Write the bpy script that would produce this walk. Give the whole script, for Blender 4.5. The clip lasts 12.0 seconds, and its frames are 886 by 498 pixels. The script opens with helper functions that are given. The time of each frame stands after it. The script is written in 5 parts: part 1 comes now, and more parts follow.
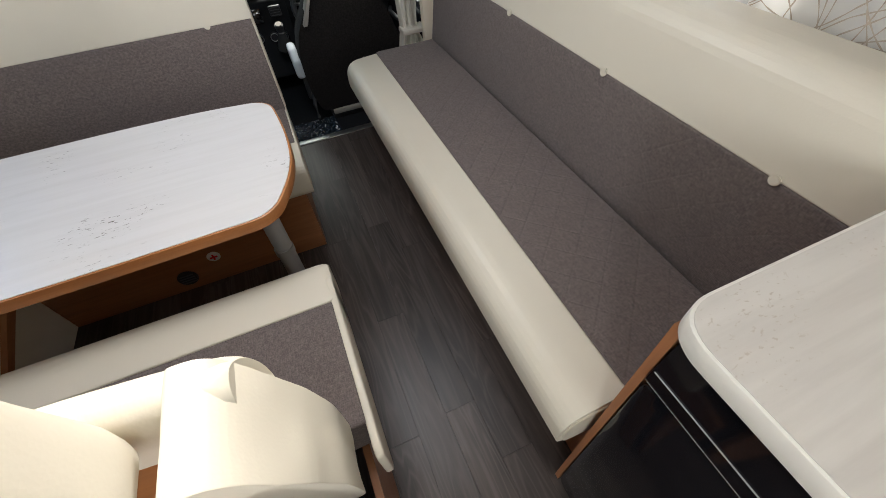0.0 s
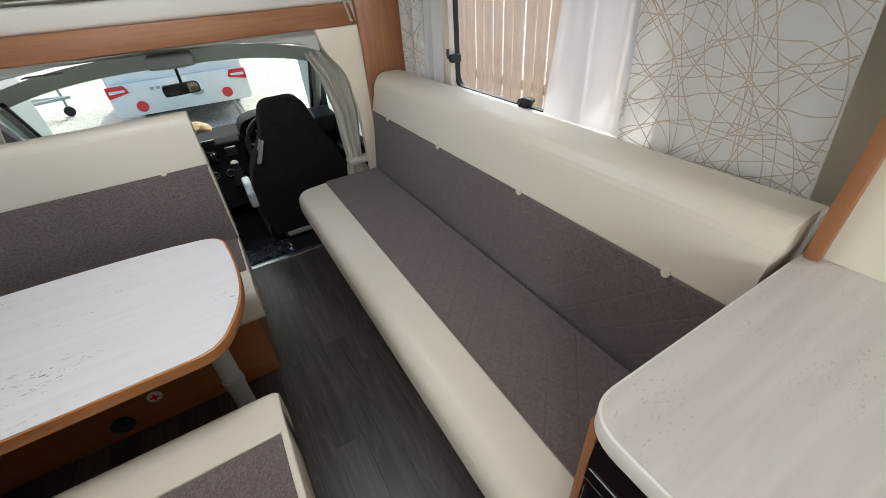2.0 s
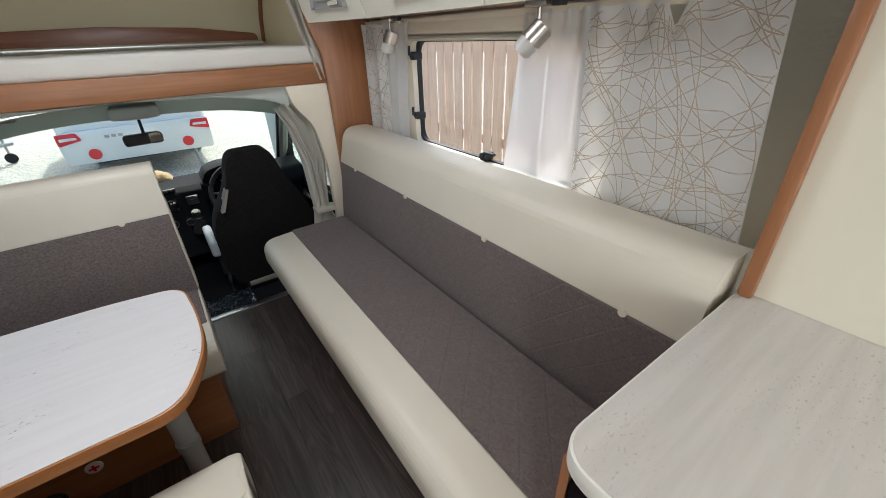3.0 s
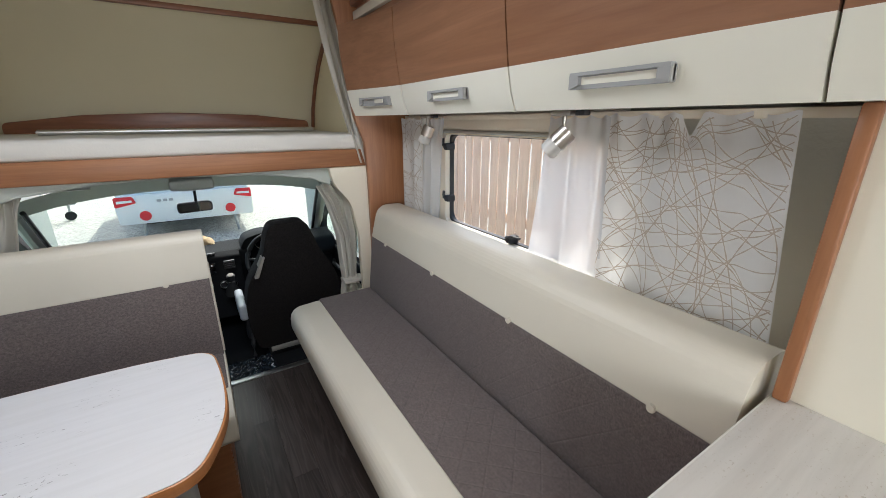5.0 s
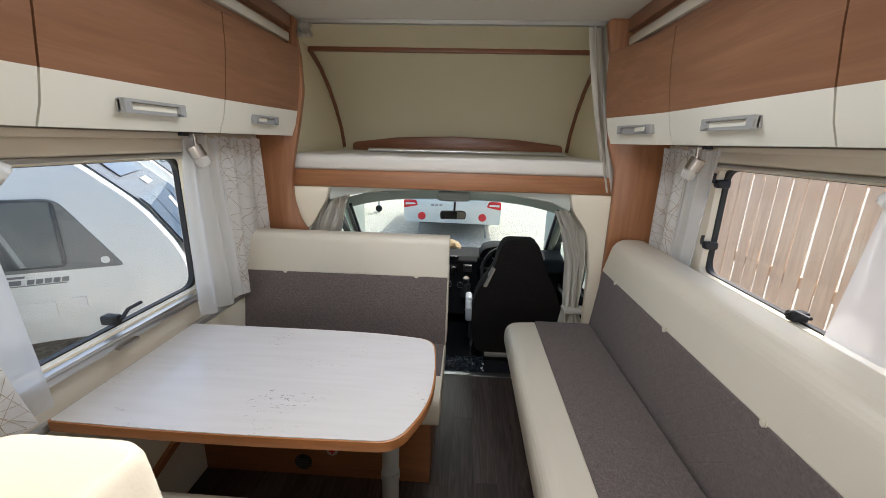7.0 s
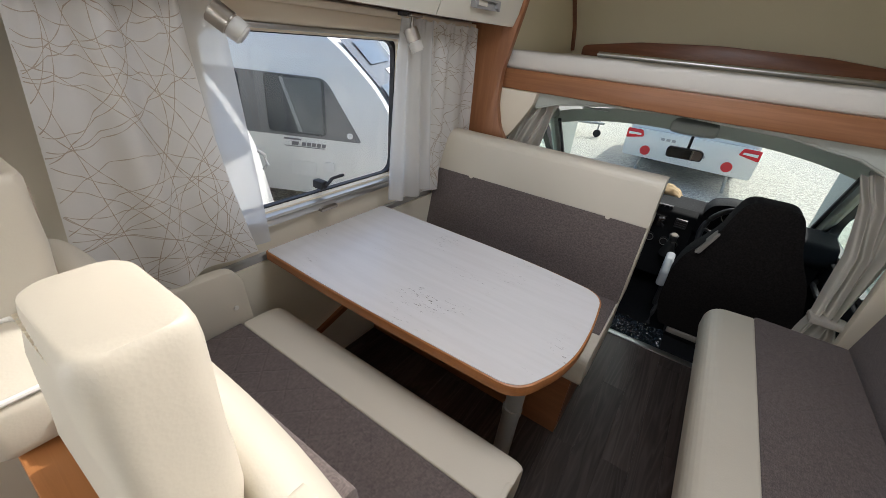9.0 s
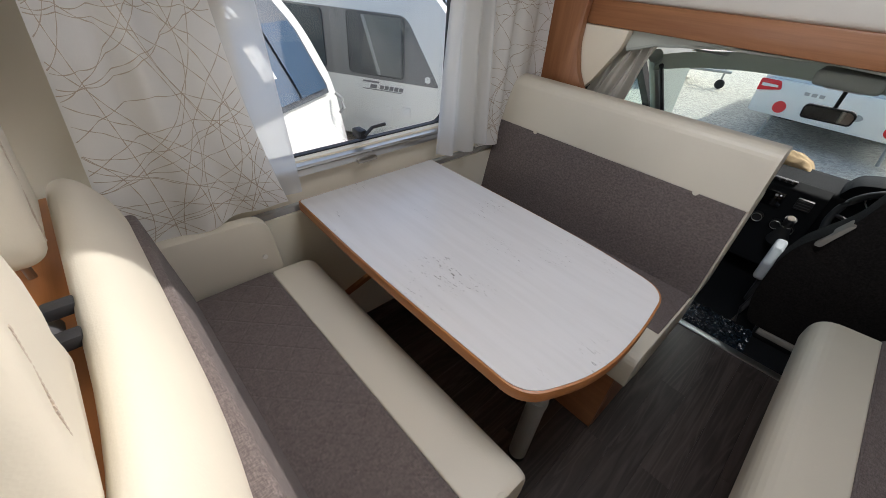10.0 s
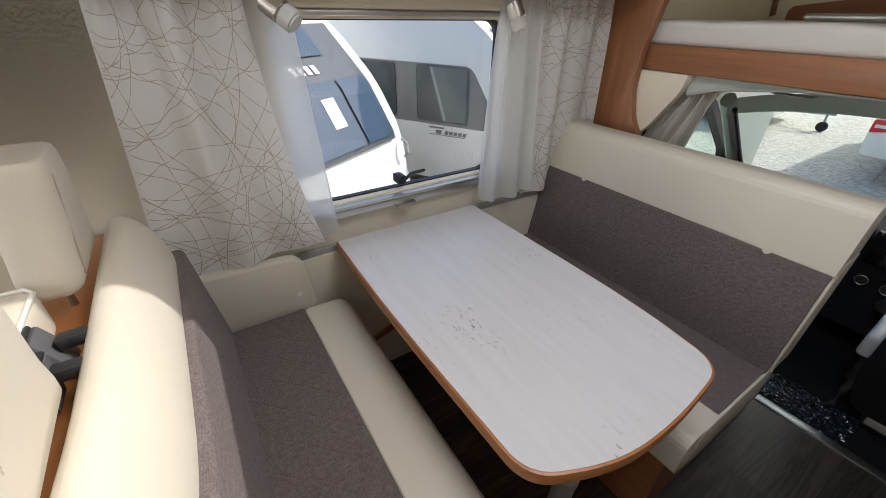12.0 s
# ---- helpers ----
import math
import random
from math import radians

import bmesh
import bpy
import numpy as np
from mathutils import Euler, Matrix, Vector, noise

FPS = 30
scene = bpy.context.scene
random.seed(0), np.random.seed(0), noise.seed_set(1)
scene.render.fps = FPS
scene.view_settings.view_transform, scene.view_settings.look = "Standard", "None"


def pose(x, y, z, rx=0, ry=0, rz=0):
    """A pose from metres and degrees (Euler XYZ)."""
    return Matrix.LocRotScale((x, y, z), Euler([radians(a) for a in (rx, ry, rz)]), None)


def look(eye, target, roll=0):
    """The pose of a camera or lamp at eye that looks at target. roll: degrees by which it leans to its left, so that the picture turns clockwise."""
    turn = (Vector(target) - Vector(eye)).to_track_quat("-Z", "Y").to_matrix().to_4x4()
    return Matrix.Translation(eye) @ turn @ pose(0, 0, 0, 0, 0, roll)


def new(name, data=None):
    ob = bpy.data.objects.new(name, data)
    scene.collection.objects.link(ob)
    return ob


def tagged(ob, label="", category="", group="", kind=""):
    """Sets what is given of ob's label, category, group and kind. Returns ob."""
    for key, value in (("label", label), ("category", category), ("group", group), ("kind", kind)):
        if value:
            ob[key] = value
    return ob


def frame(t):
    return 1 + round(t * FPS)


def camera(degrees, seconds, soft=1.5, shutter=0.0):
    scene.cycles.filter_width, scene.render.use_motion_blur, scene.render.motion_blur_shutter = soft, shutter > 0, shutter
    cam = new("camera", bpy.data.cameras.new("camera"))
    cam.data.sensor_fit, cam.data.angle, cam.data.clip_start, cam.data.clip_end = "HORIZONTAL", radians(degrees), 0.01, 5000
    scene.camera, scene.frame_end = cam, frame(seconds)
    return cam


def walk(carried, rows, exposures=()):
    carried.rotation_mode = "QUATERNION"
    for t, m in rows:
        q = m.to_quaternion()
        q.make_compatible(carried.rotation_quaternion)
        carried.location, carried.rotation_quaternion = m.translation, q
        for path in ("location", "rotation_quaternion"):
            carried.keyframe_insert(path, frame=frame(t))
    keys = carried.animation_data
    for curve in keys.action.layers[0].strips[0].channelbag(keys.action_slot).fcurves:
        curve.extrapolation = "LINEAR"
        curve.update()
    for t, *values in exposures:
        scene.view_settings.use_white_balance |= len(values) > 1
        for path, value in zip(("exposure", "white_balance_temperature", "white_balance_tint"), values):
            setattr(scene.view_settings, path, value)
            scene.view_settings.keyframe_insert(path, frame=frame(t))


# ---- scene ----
cam = camera(97.3, 12.0, soft=0.75)
PATH = [
    (0, (0.049, 0.324, 1.322), (0.487, 1.545, -0.2), -4.7),
    (0.5, (0.061, 0.312, 1.324), (0.538, 1.593, -0.136), -4.8),
    (1, (0.062, 0.302, 1.343), (0.633, 1.639, -0.029), -4.7),
    (1.5, (0.073, 0.285, 1.369), (0.747, 1.681, 0.105), -4.9),
    (2, (0.084, 0.273, 1.391), (0.863, 1.707, 0.234), -4.5),
    (2.5, (0.086, 0.259, 1.403), (0.974, 1.704, 0.345), -3.4),
    (3, (0.058, 0.255, 1.413), (1.062, 1.688, 0.445), -2.1),
    (5, (0.024, 0.239, 1.45), (1.031, 1.849, 0.825), -0.2),
    (5.5, (0.013, 0.239, 1.452), (0.895, 1.937, 0.871), 0.1),
    (6, (0.007, 0.247, 1.454), (0.671, 2.051, 0.9), 0.0),
    (6.5, (0.03, 0.243, 1.462), (0.334, 2.148, 0.933), 0.3),
    (7, (0.064, 0.252, 1.466), (-0.033, 2.178, 0.935), 1.5),
    (7.5, (0.102, 0.278, 1.462), (-0.356, 2.131, 0.865), 3.1),
    (7.7, (0.122, 0.273, 1.465), (-0.449, 2.079, 0.824), 3.5),
    (9.5, (0.071, 0.542, 1.396), (-0.948, 1.879, 0.313), 5.9),
    (10, (0.101, 0.643, 1.393), (-1.027, 1.782, 0.197), 4.6),
    (10.5, (0.123, 0.706, 1.366), (-1.075, 1.684, 0.098), 3.5),
    (11, (0.13, 0.738, 1.348), (-1.123, 1.627, 0.068), 2.1),
    (11.5, (0.147, 0.769, 1.362), (-1.2, 1.643, 0.171), 1.0),
    (12, (0.14, 0.758, 1.399), (-1.284, 1.699, 0.357), 1.0),
]
exposure_rows = [(0.0, 1.16, 6150, 8), (1.5, 1.06, 6080, 8), (3.0, 1.03, 6000, 8), (6.0, 1.15, 5900, 9), (7.5, 0.9, 6250, 10), (9.5, 0.68, 6100, 11), (12.0, 0.68, 6150, 11)]
walk(cam, [(t, look(eye, target, roll)) for t, eye, target, roll in PATH], exposures=exposure_rows)

# ---- world, sun, daylight, added fill ----
REAR = -2.2
SUN_AZ, SUN_EL = 18.0, 48.0        # clockwise from +y towards +x, and above the horizon
world = bpy.data.worlds.new("world")
scene.world = world
world.use_nodes = True
wn = world.node_tree.nodes
sky = wn.new("ShaderNodeTexSky")
sky.sky_type = "NISHITA"
sky.sun_disc = False
sky.dust_density, sky.ozone_density = 4.0, 0.6
sky.sun_elevation = radians(SUN_EL)
sky.sun_rotation = radians(SUN_AZ)
wn["Background"].inputs[1].default_value = 0.15
world.node_tree.links.new(sky.outputs[0], wn["Background"].inputs[0])
sun_dir = Vector((math.sin(radians(SUN_AZ)) * math.cos(radians(SUN_EL)),
                  math.cos(radians(SUN_AZ)) * math.cos(radians(SUN_EL)), math.sin(radians(SUN_EL))))
sun = new("sun", bpy.data.lights.new("sun", "SUN"))
sun.data.energy, sun.data.angle, sun.data.color = 2.0, radians(0.6), (1.0, 0.94, 0.85)
sun.matrix_world = look(sun_dir * 20, (0, 0, 0))


def area_panel(name, centre, target, sx, sy, watts, colour=(1.0, 0.99, 0.98)):
    """A rectangular area lamp, for the rooflight's daylight and for added fill."""
    lamp = new(name, bpy.data.lights.new(name, "AREA"))
    lamp.data.shape, lamp.data.size, lamp.data.size_y = "RECTANGLE", sx, sy
    lamp.data.energy, lamp.data.color = watts, colour
    lamp.matrix_world = look(centre, target)
    return lamp


area_panel("daylight_rooflight", (0.0, 1.41, 2.1), (0.0, 1.41, 0), 0.62, 0.58, 5.5)
# Four added fill lamps behind the camera; no window or hatch is built there.
area_panel("daylight_rear_rooflight", (0.0, -0.9, 2.04), (0, -0.9, 0), 0.5, 0.5, 1.5)
area_panel("daylight_rear_window", (0.0, REAR + 0.03, 1.3), (0, 0, 1.2), 1.1, 0.6, 3.5)
area_panel("daylight_kitchen_window", (0.93, -0.75, 1.25), (-1.0, 0.7, 1.2), 0.6, 0.4, 6)
area_panel("daylight_entrance_window", (-1.06, -0.95, 1.3), (1.1, 0.6, 1.2), 0.5, 0.5, 11)


# ---- materials ----
def material(name, colour, rough=0.5, metal=0.0, **extra):
    m = bpy.data.materials.new(name)
    m.use_nodes = True
    b = m.node_tree.nodes["Principled BSDF"]
    b.inputs["Base Color"].default_value = (*colour, 1)
    b.inputs["Roughness"].default_value = rough
    b.inputs["Metallic"].default_value = metal
    for k, v in extra.items():
        b.inputs[k.replace("_", " ")].default_value = v
    return m


def nodes_of(m):
    t = m.node_tree
    return t.nodes, t.links, t.nodes["Principled BSDF"]


def coords(m, scale=(1, 1, 1), rot=(0, 0, 0)):
    n, l, b = nodes_of(m)
    tc, mp = n.new("ShaderNodeTexCoord"), n.new("ShaderNodeMapping")
    mp.inputs["Scale"].default_value = scale
    mp.inputs["Rotation"].default_value = [radians(a) for a in rot]
    l.new(tc.outputs["Object"], mp.inputs["Vector"])
    return mp.outputs[0]


def tex(m, kind, vec, **inputs):
    n, l, b = nodes_of(m)
    t = n.new(kind)
    l.new(vec, t.inputs["Vector"])
    for k, v in inputs.items():
        t.inputs[k].default_value = v
    return t


def ramp(m, fac, stops):
    n, l, b = nodes_of(m)
    r = n.new("ShaderNodeValToRGB")
    e = r.color_ramp.elements
    while len(e) < len(stops):
        e.new(0.5)
    for el, (p, c) in zip(e, stops):
        el.position, el.color = p, (*c, 1)
    l.new(fac, r.inputs[0])
    return r.outputs[0]


def mix(m, fac, a, b2, blend="MIX"):
    n, l, b = nodes_of(m)
    x = n.new("ShaderNodeMix")
    x.data_type, x.blend_type = "RGBA", blend
    for sock, v in ((x.inputs[0], fac), (x.inputs[6], a), (x.inputs[7], b2)):
        if isinstance(v, (int, float)):
            sock.default_value = v
        elif isinstance(v, tuple):
            sock.default_value = (*v, 1)
        else:
            l.new(v, sock)
    return x.outputs[2]


def maths(m, op, a, b2=0.0):
    n, l, b = nodes_of(m)
    x = n.new("ShaderNodeMath")
    x.operation = op
    for sock, v in ((x.inputs[0], a), (x.inputs[1], b2)):
        if isinstance(v, (int, float)):
            sock.default_value = v
        else:
            l.new(v, sock)
    return x.outputs[0]


def bump(m, height, strength=0.2, distance=0.01):
    n, l, b = nodes_of(m)
    x = n.new("ShaderNodeBump")
    x.inputs["Strength"].default_value, x.inputs["Distance"].default_value = strength, distance
    l.new(height, x.inputs["Height"])
    l.new(x.outputs[0], b.inputs["Normal"])


def base(m, colour):
    n, l, b = nodes_of(m)
    l.new(colour, b.inputs["Base Color"])


def gloss(m, fac, low, high):
    n, l, b = nodes_of(m)
    r = n.new("ShaderNodeMapRange")
    r.inputs[3].default_value, r.inputs[4].default_value = low, high
    l.new(fac, r.inputs[0])
    l.new(r.outputs[0], b.inputs["Roughness"])


def leather(name, colour):
    m = material(name, colour, 0.45)
    v = coords(m)
    big = tex(m, "ShaderNodeTexNoise", v, Scale=4.0, Detail=3.0)
    base(m, mix(m, big.outputs[0], tuple(c * 0.94 for c in colour), tuple(min(1, c * 1.04) for c in colour)))
    vor = tex(m, "ShaderNodeTexVoronoi", v, Scale=260.0)
    crease = tex(m, "ShaderNodeTexNoise", v, Scale=14.0, Detail=4.0, Roughness=0.6)
    soft = tex(m, "ShaderNodeTexNoise", v, Scale=5.0, Detail=2.0)
    h = maths(m, "ADD", maths(m, "MULTIPLY", vor.outputs[0], 0.10), maths(m, "ADD", maths(m, "MULTIPLY", crease.outputs[0], 0.7), maths(m, "MULTIPLY", soft.outputs[0], 2.6)))
    bump(m, h, 0.15, 0.008)
    gloss(m, big.outputs[0], 0.38, 0.55)
    return m


def fabric(name, light, dark, plane="xy", quilt=0.5):
    m = material(name, light, 0.92)
    n, l, b = nodes_of(m)
    b.inputs["Sheen Weight"].default_value = 0.1 if light[0] > 0.1 else 0.0
    b.inputs["Specular IOR Level"].default_value = 0.2
    v = coords(m)
    sep = n.new("ShaderNodeSeparateXYZ")
    l.new(v, sep.inputs[0])
    p, q = [sep.outputs["xyz".index(c)] for c in plane]
    fine = tex(m, "ShaderNodeTexNoise", coords(m, (560, 120, 560)), Scale=1.0, Detail=2.0)
    fine2 = tex(m, "ShaderNodeTexNoise", coords(m, (120, 560, 120)), Scale=1.0, Detail=2.0)
    patch = tex(m, "ShaderNodeTexNoise", v, Scale=7.0, Detail=3.0)
    weave = maths(m, "MULTIPLY", maths(m, "ADD", fine.outputs[0], fine2.outputs[0]), 0.5)
    slub = tex(m, "ShaderNodeTexNoise", coords(m, (150, 45, 150)), Scale=1.0, Detail=3.0, Roughness=0.7)
    weave = maths(m, "ADD", maths(m, "MULTIPLY", weave, 0.8), maths(m, "MULTIPLY", slub.outputs[0], 0.2))
    mid = tuple((a + b) / 2 for a, b in zip(light, dark))
    col = ramp(m, weave, [(0.40, dark), (0.5, mid), (0.59, light), (0.68, tuple(min(1.0, c * 1.25) for c in light))])
    base(m, mix(m, maths(m, "MULTIPLY", patch.outputs[0], 0.25), col, dark))
    d = 0.075
    a1 = maths(m, "PINGPONG", maths(m, "ADD", p, q), d / 1.41)
    a2 = maths(m, "PINGPONG", maths(m, "SUBTRACT", p, q), d / 1.41)
    groove = maths(m, "MINIMUM", maths(m, "MINIMUM", a1, a2), 0.006)
    h = maths(m, "ADD", maths(m, "MULTIPLY", groove, 60 * quilt), maths(m, "MULTIPLY", weave, 0.5))
    bump(m, h, 0.4, 0.006)
    return m


def timber(name, light, dark, rot=(0, 0, 0), rough=0.35, scale=1.0, streak=0.25):
    """Wood-grain foil; the grain runs along local x before the turn rot."""
    m = material(name, light, rough)
    run = {(0, 0, 0): 0, (0, 0, 90): 1, (0, 90, 0): 2}[rot]

    def along_grain(slow, fast):
        return tuple((slow if i == run else fast) * scale for i in range(3))
    v = coords(m, along_grain(1.1, 13))
    warp = tex(m, "ShaderNodeTexNoise", v, Scale=1.6, Detail=6.0, Roughness=0.62, Distortion=0.6)
    pores = tex(m, "ShaderNodeTexNoise", coords(m, along_grain(7, 230)), Scale=1.0, Detail=2.0)
    col = ramp(m, warp.outputs[0], [(0.3, dark), (0.5, tuple((a + b) / 2 for a, b in zip(light, dark))), (0.7, light)])
    lines = tex(m, "ShaderNodeTexNoise", coords(m, along_grain(2.2, 55)), Scale=1.0, Detail=5.0, Roughness=0.65, Distortion=0.8)
    line = ramp(m, lines.outputs[0], [(0.40, (1, 1, 1)), (0.54, (0, 0, 0))])
    col = mix(m, maths(m, "MULTIPLY", line, streak), col, tuple(c * 0.55 for c in dark))
    base(m, mix(m, maths(m, "MULTIPLY", pores.outputs[0], 0.3), col, dark))
    bump(m, pores.outputs[0], 0.06, 0.002)
    gloss(m, warp.outputs[0], rough - 0.06, rough + 0.1)
    return m


def painted(name, colour, rough=0.5, grain=90.0, depth=0.08):
    m = material(name, colour, rough)
    v = coords(m)
    big = tex(m, "ShaderNodeTexNoise", v, Scale=2.5, Detail=4.0)
    fine = tex(m, "ShaderNodeTexNoise", v, Scale=grain, Detail=2.0)
    base(m, mix(m, big.outputs[0], tuple(c * 0.95 for c in colour), tuple(min(1.0, c * 1.03) for c in colour)))
    bump(m, fine.outputs[0], depth, 0.002)
    gloss(m, big.outputs[0], max(0.02, rough - 0.06), rough + 0.06)
    return m


def travertine(name, ground, vein, fleck, rough=0.2, spot=(26, 95, 30), cover=0.52):
    m = material(name, ground, rough)
    band = tex(m, "ShaderNodeTexNoise", coords(m, (1.3, 16, 4)), Scale=2.2, Detail=6.0, Roughness=0.6, Distortion=0.3)
    spots = tex(m, "ShaderNodeTexNoise", coords(m, spot), Scale=1.0, Detail=3.0, Roughness=0.6)
    mask = tex(m, "ShaderNodeTexNoise", coords(m), Scale=5.0, Detail=2.0)
    col = ramp(m, band.outputs[0], [(0.3, vein), (0.6, ground)])
    s = maths(m, "MULTIPLY", ramp(m, spots.outputs[0], [(0.62, (0, 0, 0)), (0.665, (1, 1, 1))]),
              ramp(m, mask.outputs[0], [(cover, (0, 0, 0)), (cover + 0.14, (1, 1, 1))]))
    base(m, mix(m, s, col, fleck))
    gloss(m, band.outputs[0], rough - 0.05, rough + 0.08)
    return m


CREAM = leather("cream_leather", (0.66, 0.61, 0.505))
GREY_XY = fabric("taupe_weave_seat", (0.198, 0.164, 0.154), (0.110, 0.090, 0.085), "xy", 1.3)
GREY_YZ = fabric("taupe_weave_side", (0.198, 0.164, 0.154), (0.110, 0.090, 0.085), "yz", 0.7)
GREY_XZ = fabric("taupe_weave_back", (0.198, 0.164, 0.154), (0.110, 0.090, 0.085), "xz", 0.9)
WOOD = timber("cherry_foil", (0.42, 0.19, 0.085), (0.29, 0.12, 0.05), (0, 0, 90))
WOOD_X = timber("cherry_foil_across", (0.42, 0.19, 0.085), (0.29, 0.12, 0.05), (0, 0, 0))
WOOD_Z = timber("cherry_foil_upright", (0.42, 0.19, 0.085), (0.29, 0.12, 0.05), (0, 90, 0))
WALNUT = timber("walnut_foil", (0.335, 0.166, 0.090), (0.225, 0.104, 0.054), (0, 0, 90), 0.3, 1.0, 0.12)
WALNUT_X = timber("walnut_foil_across", (0.30, 0.125, 0.065), (0.19, 0.075, 0.04), (0, 0, 0), 0.3)
EDGE = timber("orange_edge_band", (0.50, 0.21, 0.07), (0.40, 0.16, 0.05), (0, 0, 0), 0.35)
WALL = painted("cream_wallboard", (0.78, 0.73, 0.60), 0.55)
PANEL = painted("cream_moulding", (0.83, 0.75, 0.60), 0.45)
LOCKER = painted("cream_gloss_foil", (0.80, 0.77, 0.66), 0.22, 200, 0.02)
CEIL = painted("off_white_ceiling", (0.74, 0.71, 0.62), 0.6)
VAULT = painted("cream_felt_lining", (0.77, 0.70, 0.50), 0.8, 300, 0.2)
TABLE = travertine("white_travertine_laminate", (0.73, 0.72, 0.72), (0.685, 0.675, 0.67), (0.15, 0.135, 0.125), 0.2, (62, 170, 62), 0.52)
COUNTER = travertine("marble_laminate", (0.62, 0.59, 0.55), (0.54, 0.51, 0.475), (0.48, 0.43, 0.37), 0.3, (120, 230, 130), 0.40)
WHITE_EDGE = painted("white_edge_band", (0.80, 0.78, 0.72), 0.35)
BLACK_GLOSS = material("black_gloss_glass", (0.006, 0.006, 0.008), 0.08)
BLACK = painted("black_plastic", (0.022, 0.022, 0.024), 0.5, 500, 0.2)
DARK_TRIM = painted("charcoal_trim", (0.014, 0.015, 0.017), 0.8, 500, 0.3)
DARK_TRIM.node_tree.nodes["Principled BSDF"].inputs["Specular IOR Level"].default_value = 0.15
CHARCOAL = fabric("charcoal_seat_cloth", (0.022, 0.019, 0.018), (0.008, 0.007, 0.007), "xz", 0.0)
GREIGE = painted("grey_green_cab_lining", (0.54, 0.57, 0.52), 0.75, 300, 0.15)
CHROME = material("brushed_nickel", (0.44, 0.41, 0.37), 0.3, 1.0)
ALLOY = material("satin_aluminium", (0.62, 0.62, 0.60), 0.35, 1.0)
PEWTER = painted("pewter_handle", (0.36, 0.36, 0.35), 0.32, 300, 0.02)
GREY_TUBE = painted("grey_painted_tube", (0.40, 0.41, 0.40), 0.4)
BED = painted("white_mattress_cover", (0.71, 0.68, 0.62), 0.9, 120, 0.3)
ARM = painted("pale_grey_vinyl", (0.52, 0.56, 0.60), 0.4)
WRAP = material("glossy_plastic_film", (0.012, 0.018, 0.026), 0.12)
TAN = painted("tan_cloth", (0.50, 0.36, 0.20), 0.9, 60, 0.5)
WHITE = painted("white_gelcoat", (0.88, 0.89, 0.86), 0.22, 60, 0.01)
SMOKE = material("smoked_acrylic", (0.05, 0.065, 0.075), 0.25)
BLUE_SMOKE = material("blue_smoked_acrylic", (0.05, 0.085, 0.14), 0.05)
GREY_BAND = painted("grey_decal_band", (0.22, 0.22, 0.22), 0.3)
RED = painted("red_lens", (0.75, 0.03, 0.04), 0.2)
PAPER = painted("white_paper", (0.85, 0.85, 0.83), 0.8)
RUBBER = painted("black_rubber", (0.02, 0.02, 0.02), 0.85)
CABLE = painted("dark_grey_plastic", (0.10, 0.10, 0.105), 0.45)
FROST = material("frosted_glass", (0.85, 0.84, 0.80), 0.35)
FROST.node_tree.nodes["Principled BSDF"].inputs["Transmission Weight"].default_value = 0.6
MIRROR = material("mirror_glass", (0.7, 0.72, 0.72), 0.03, 1.0)


def clear(name, tint, rough=0.0):
    m = bpy.data.materials.new(name)
    m.use_nodes = True
    n, l = m.node_tree.nodes, m.node_tree.links
    n.remove(n["Principled BSDF"])
    tr, gl, mx = (n.new(k) for k in ("ShaderNodeBsdfTransparent", "ShaderNodeBsdfGlossy", "ShaderNodeMixShader"))
    tr.inputs[0].default_value = (*tint, 1)
    gl.inputs["Roughness"].default_value = rough + 0.02
    mx.inputs[0].default_value = 0.04
    l.new(tr.outputs[0], mx.inputs[1])
    l.new(gl.outputs[0], mx.inputs[2])
    l.new(mx.outputs[0], n["Material Output"].inputs[0])
    return m


GLASS = clear("acrylic_pane", (0.96, 0.975, 0.97))
TINTED = clear("tinted_acrylic", (0.62, 0.64, 0.65))
WINDSCREEN = clear("windscreen_glass", (0.80, 0.91, 0.875))


def cloth(name, colour, through_light, clear_part):
    """Thin curtain cloth that lets light through."""
    m = bpy.data.materials.new(name)
    m.use_nodes = True
    n, l = m.node_tree.nodes, m.node_tree.links
    n.remove(n["Principled BSDF"])
    di, tl, tp = (n.new(k) for k in ("ShaderNodeBsdfDiffuse", "ShaderNodeBsdfTranslucent", "ShaderNodeBsdfTransparent"))
    m1, m2 = n.new("ShaderNodeMixShader"), n.new("ShaderNodeMixShader")
    tc, nz = n.new("ShaderNodeTexCoord"), n.new("ShaderNodeTexNoise")
    nz.inputs["Scale"].default_value = 300.0
    bp = n.new("ShaderNodeBump")
    bp.inputs["Strength"].default_value = 0.15
    bp.inputs["Distance"].default_value = 0.001
    l.new(tc.outputs["Object"], nz.inputs["Vector"])
    l.new(nz.outputs[0], bp.inputs["Height"])
    for s in (di, tl):
        s.inputs[0].default_value = (*colour, 1)
        l.new(bp.outputs[0], s.inputs["Normal"])
    m1.inputs[0].default_value, m2.inputs[0].default_value = through_light, clear_part
    l.new(di.outputs[0], m1.inputs[1])
    l.new(tl.outputs[0], m1.inputs[2])
    l.new(m1.outputs[0], m2.inputs[1])
    l.new(tp.outputs[0], m2.inputs[2])
    l.new(m2.outputs[0], n["Material Output"].inputs[0])
    return m


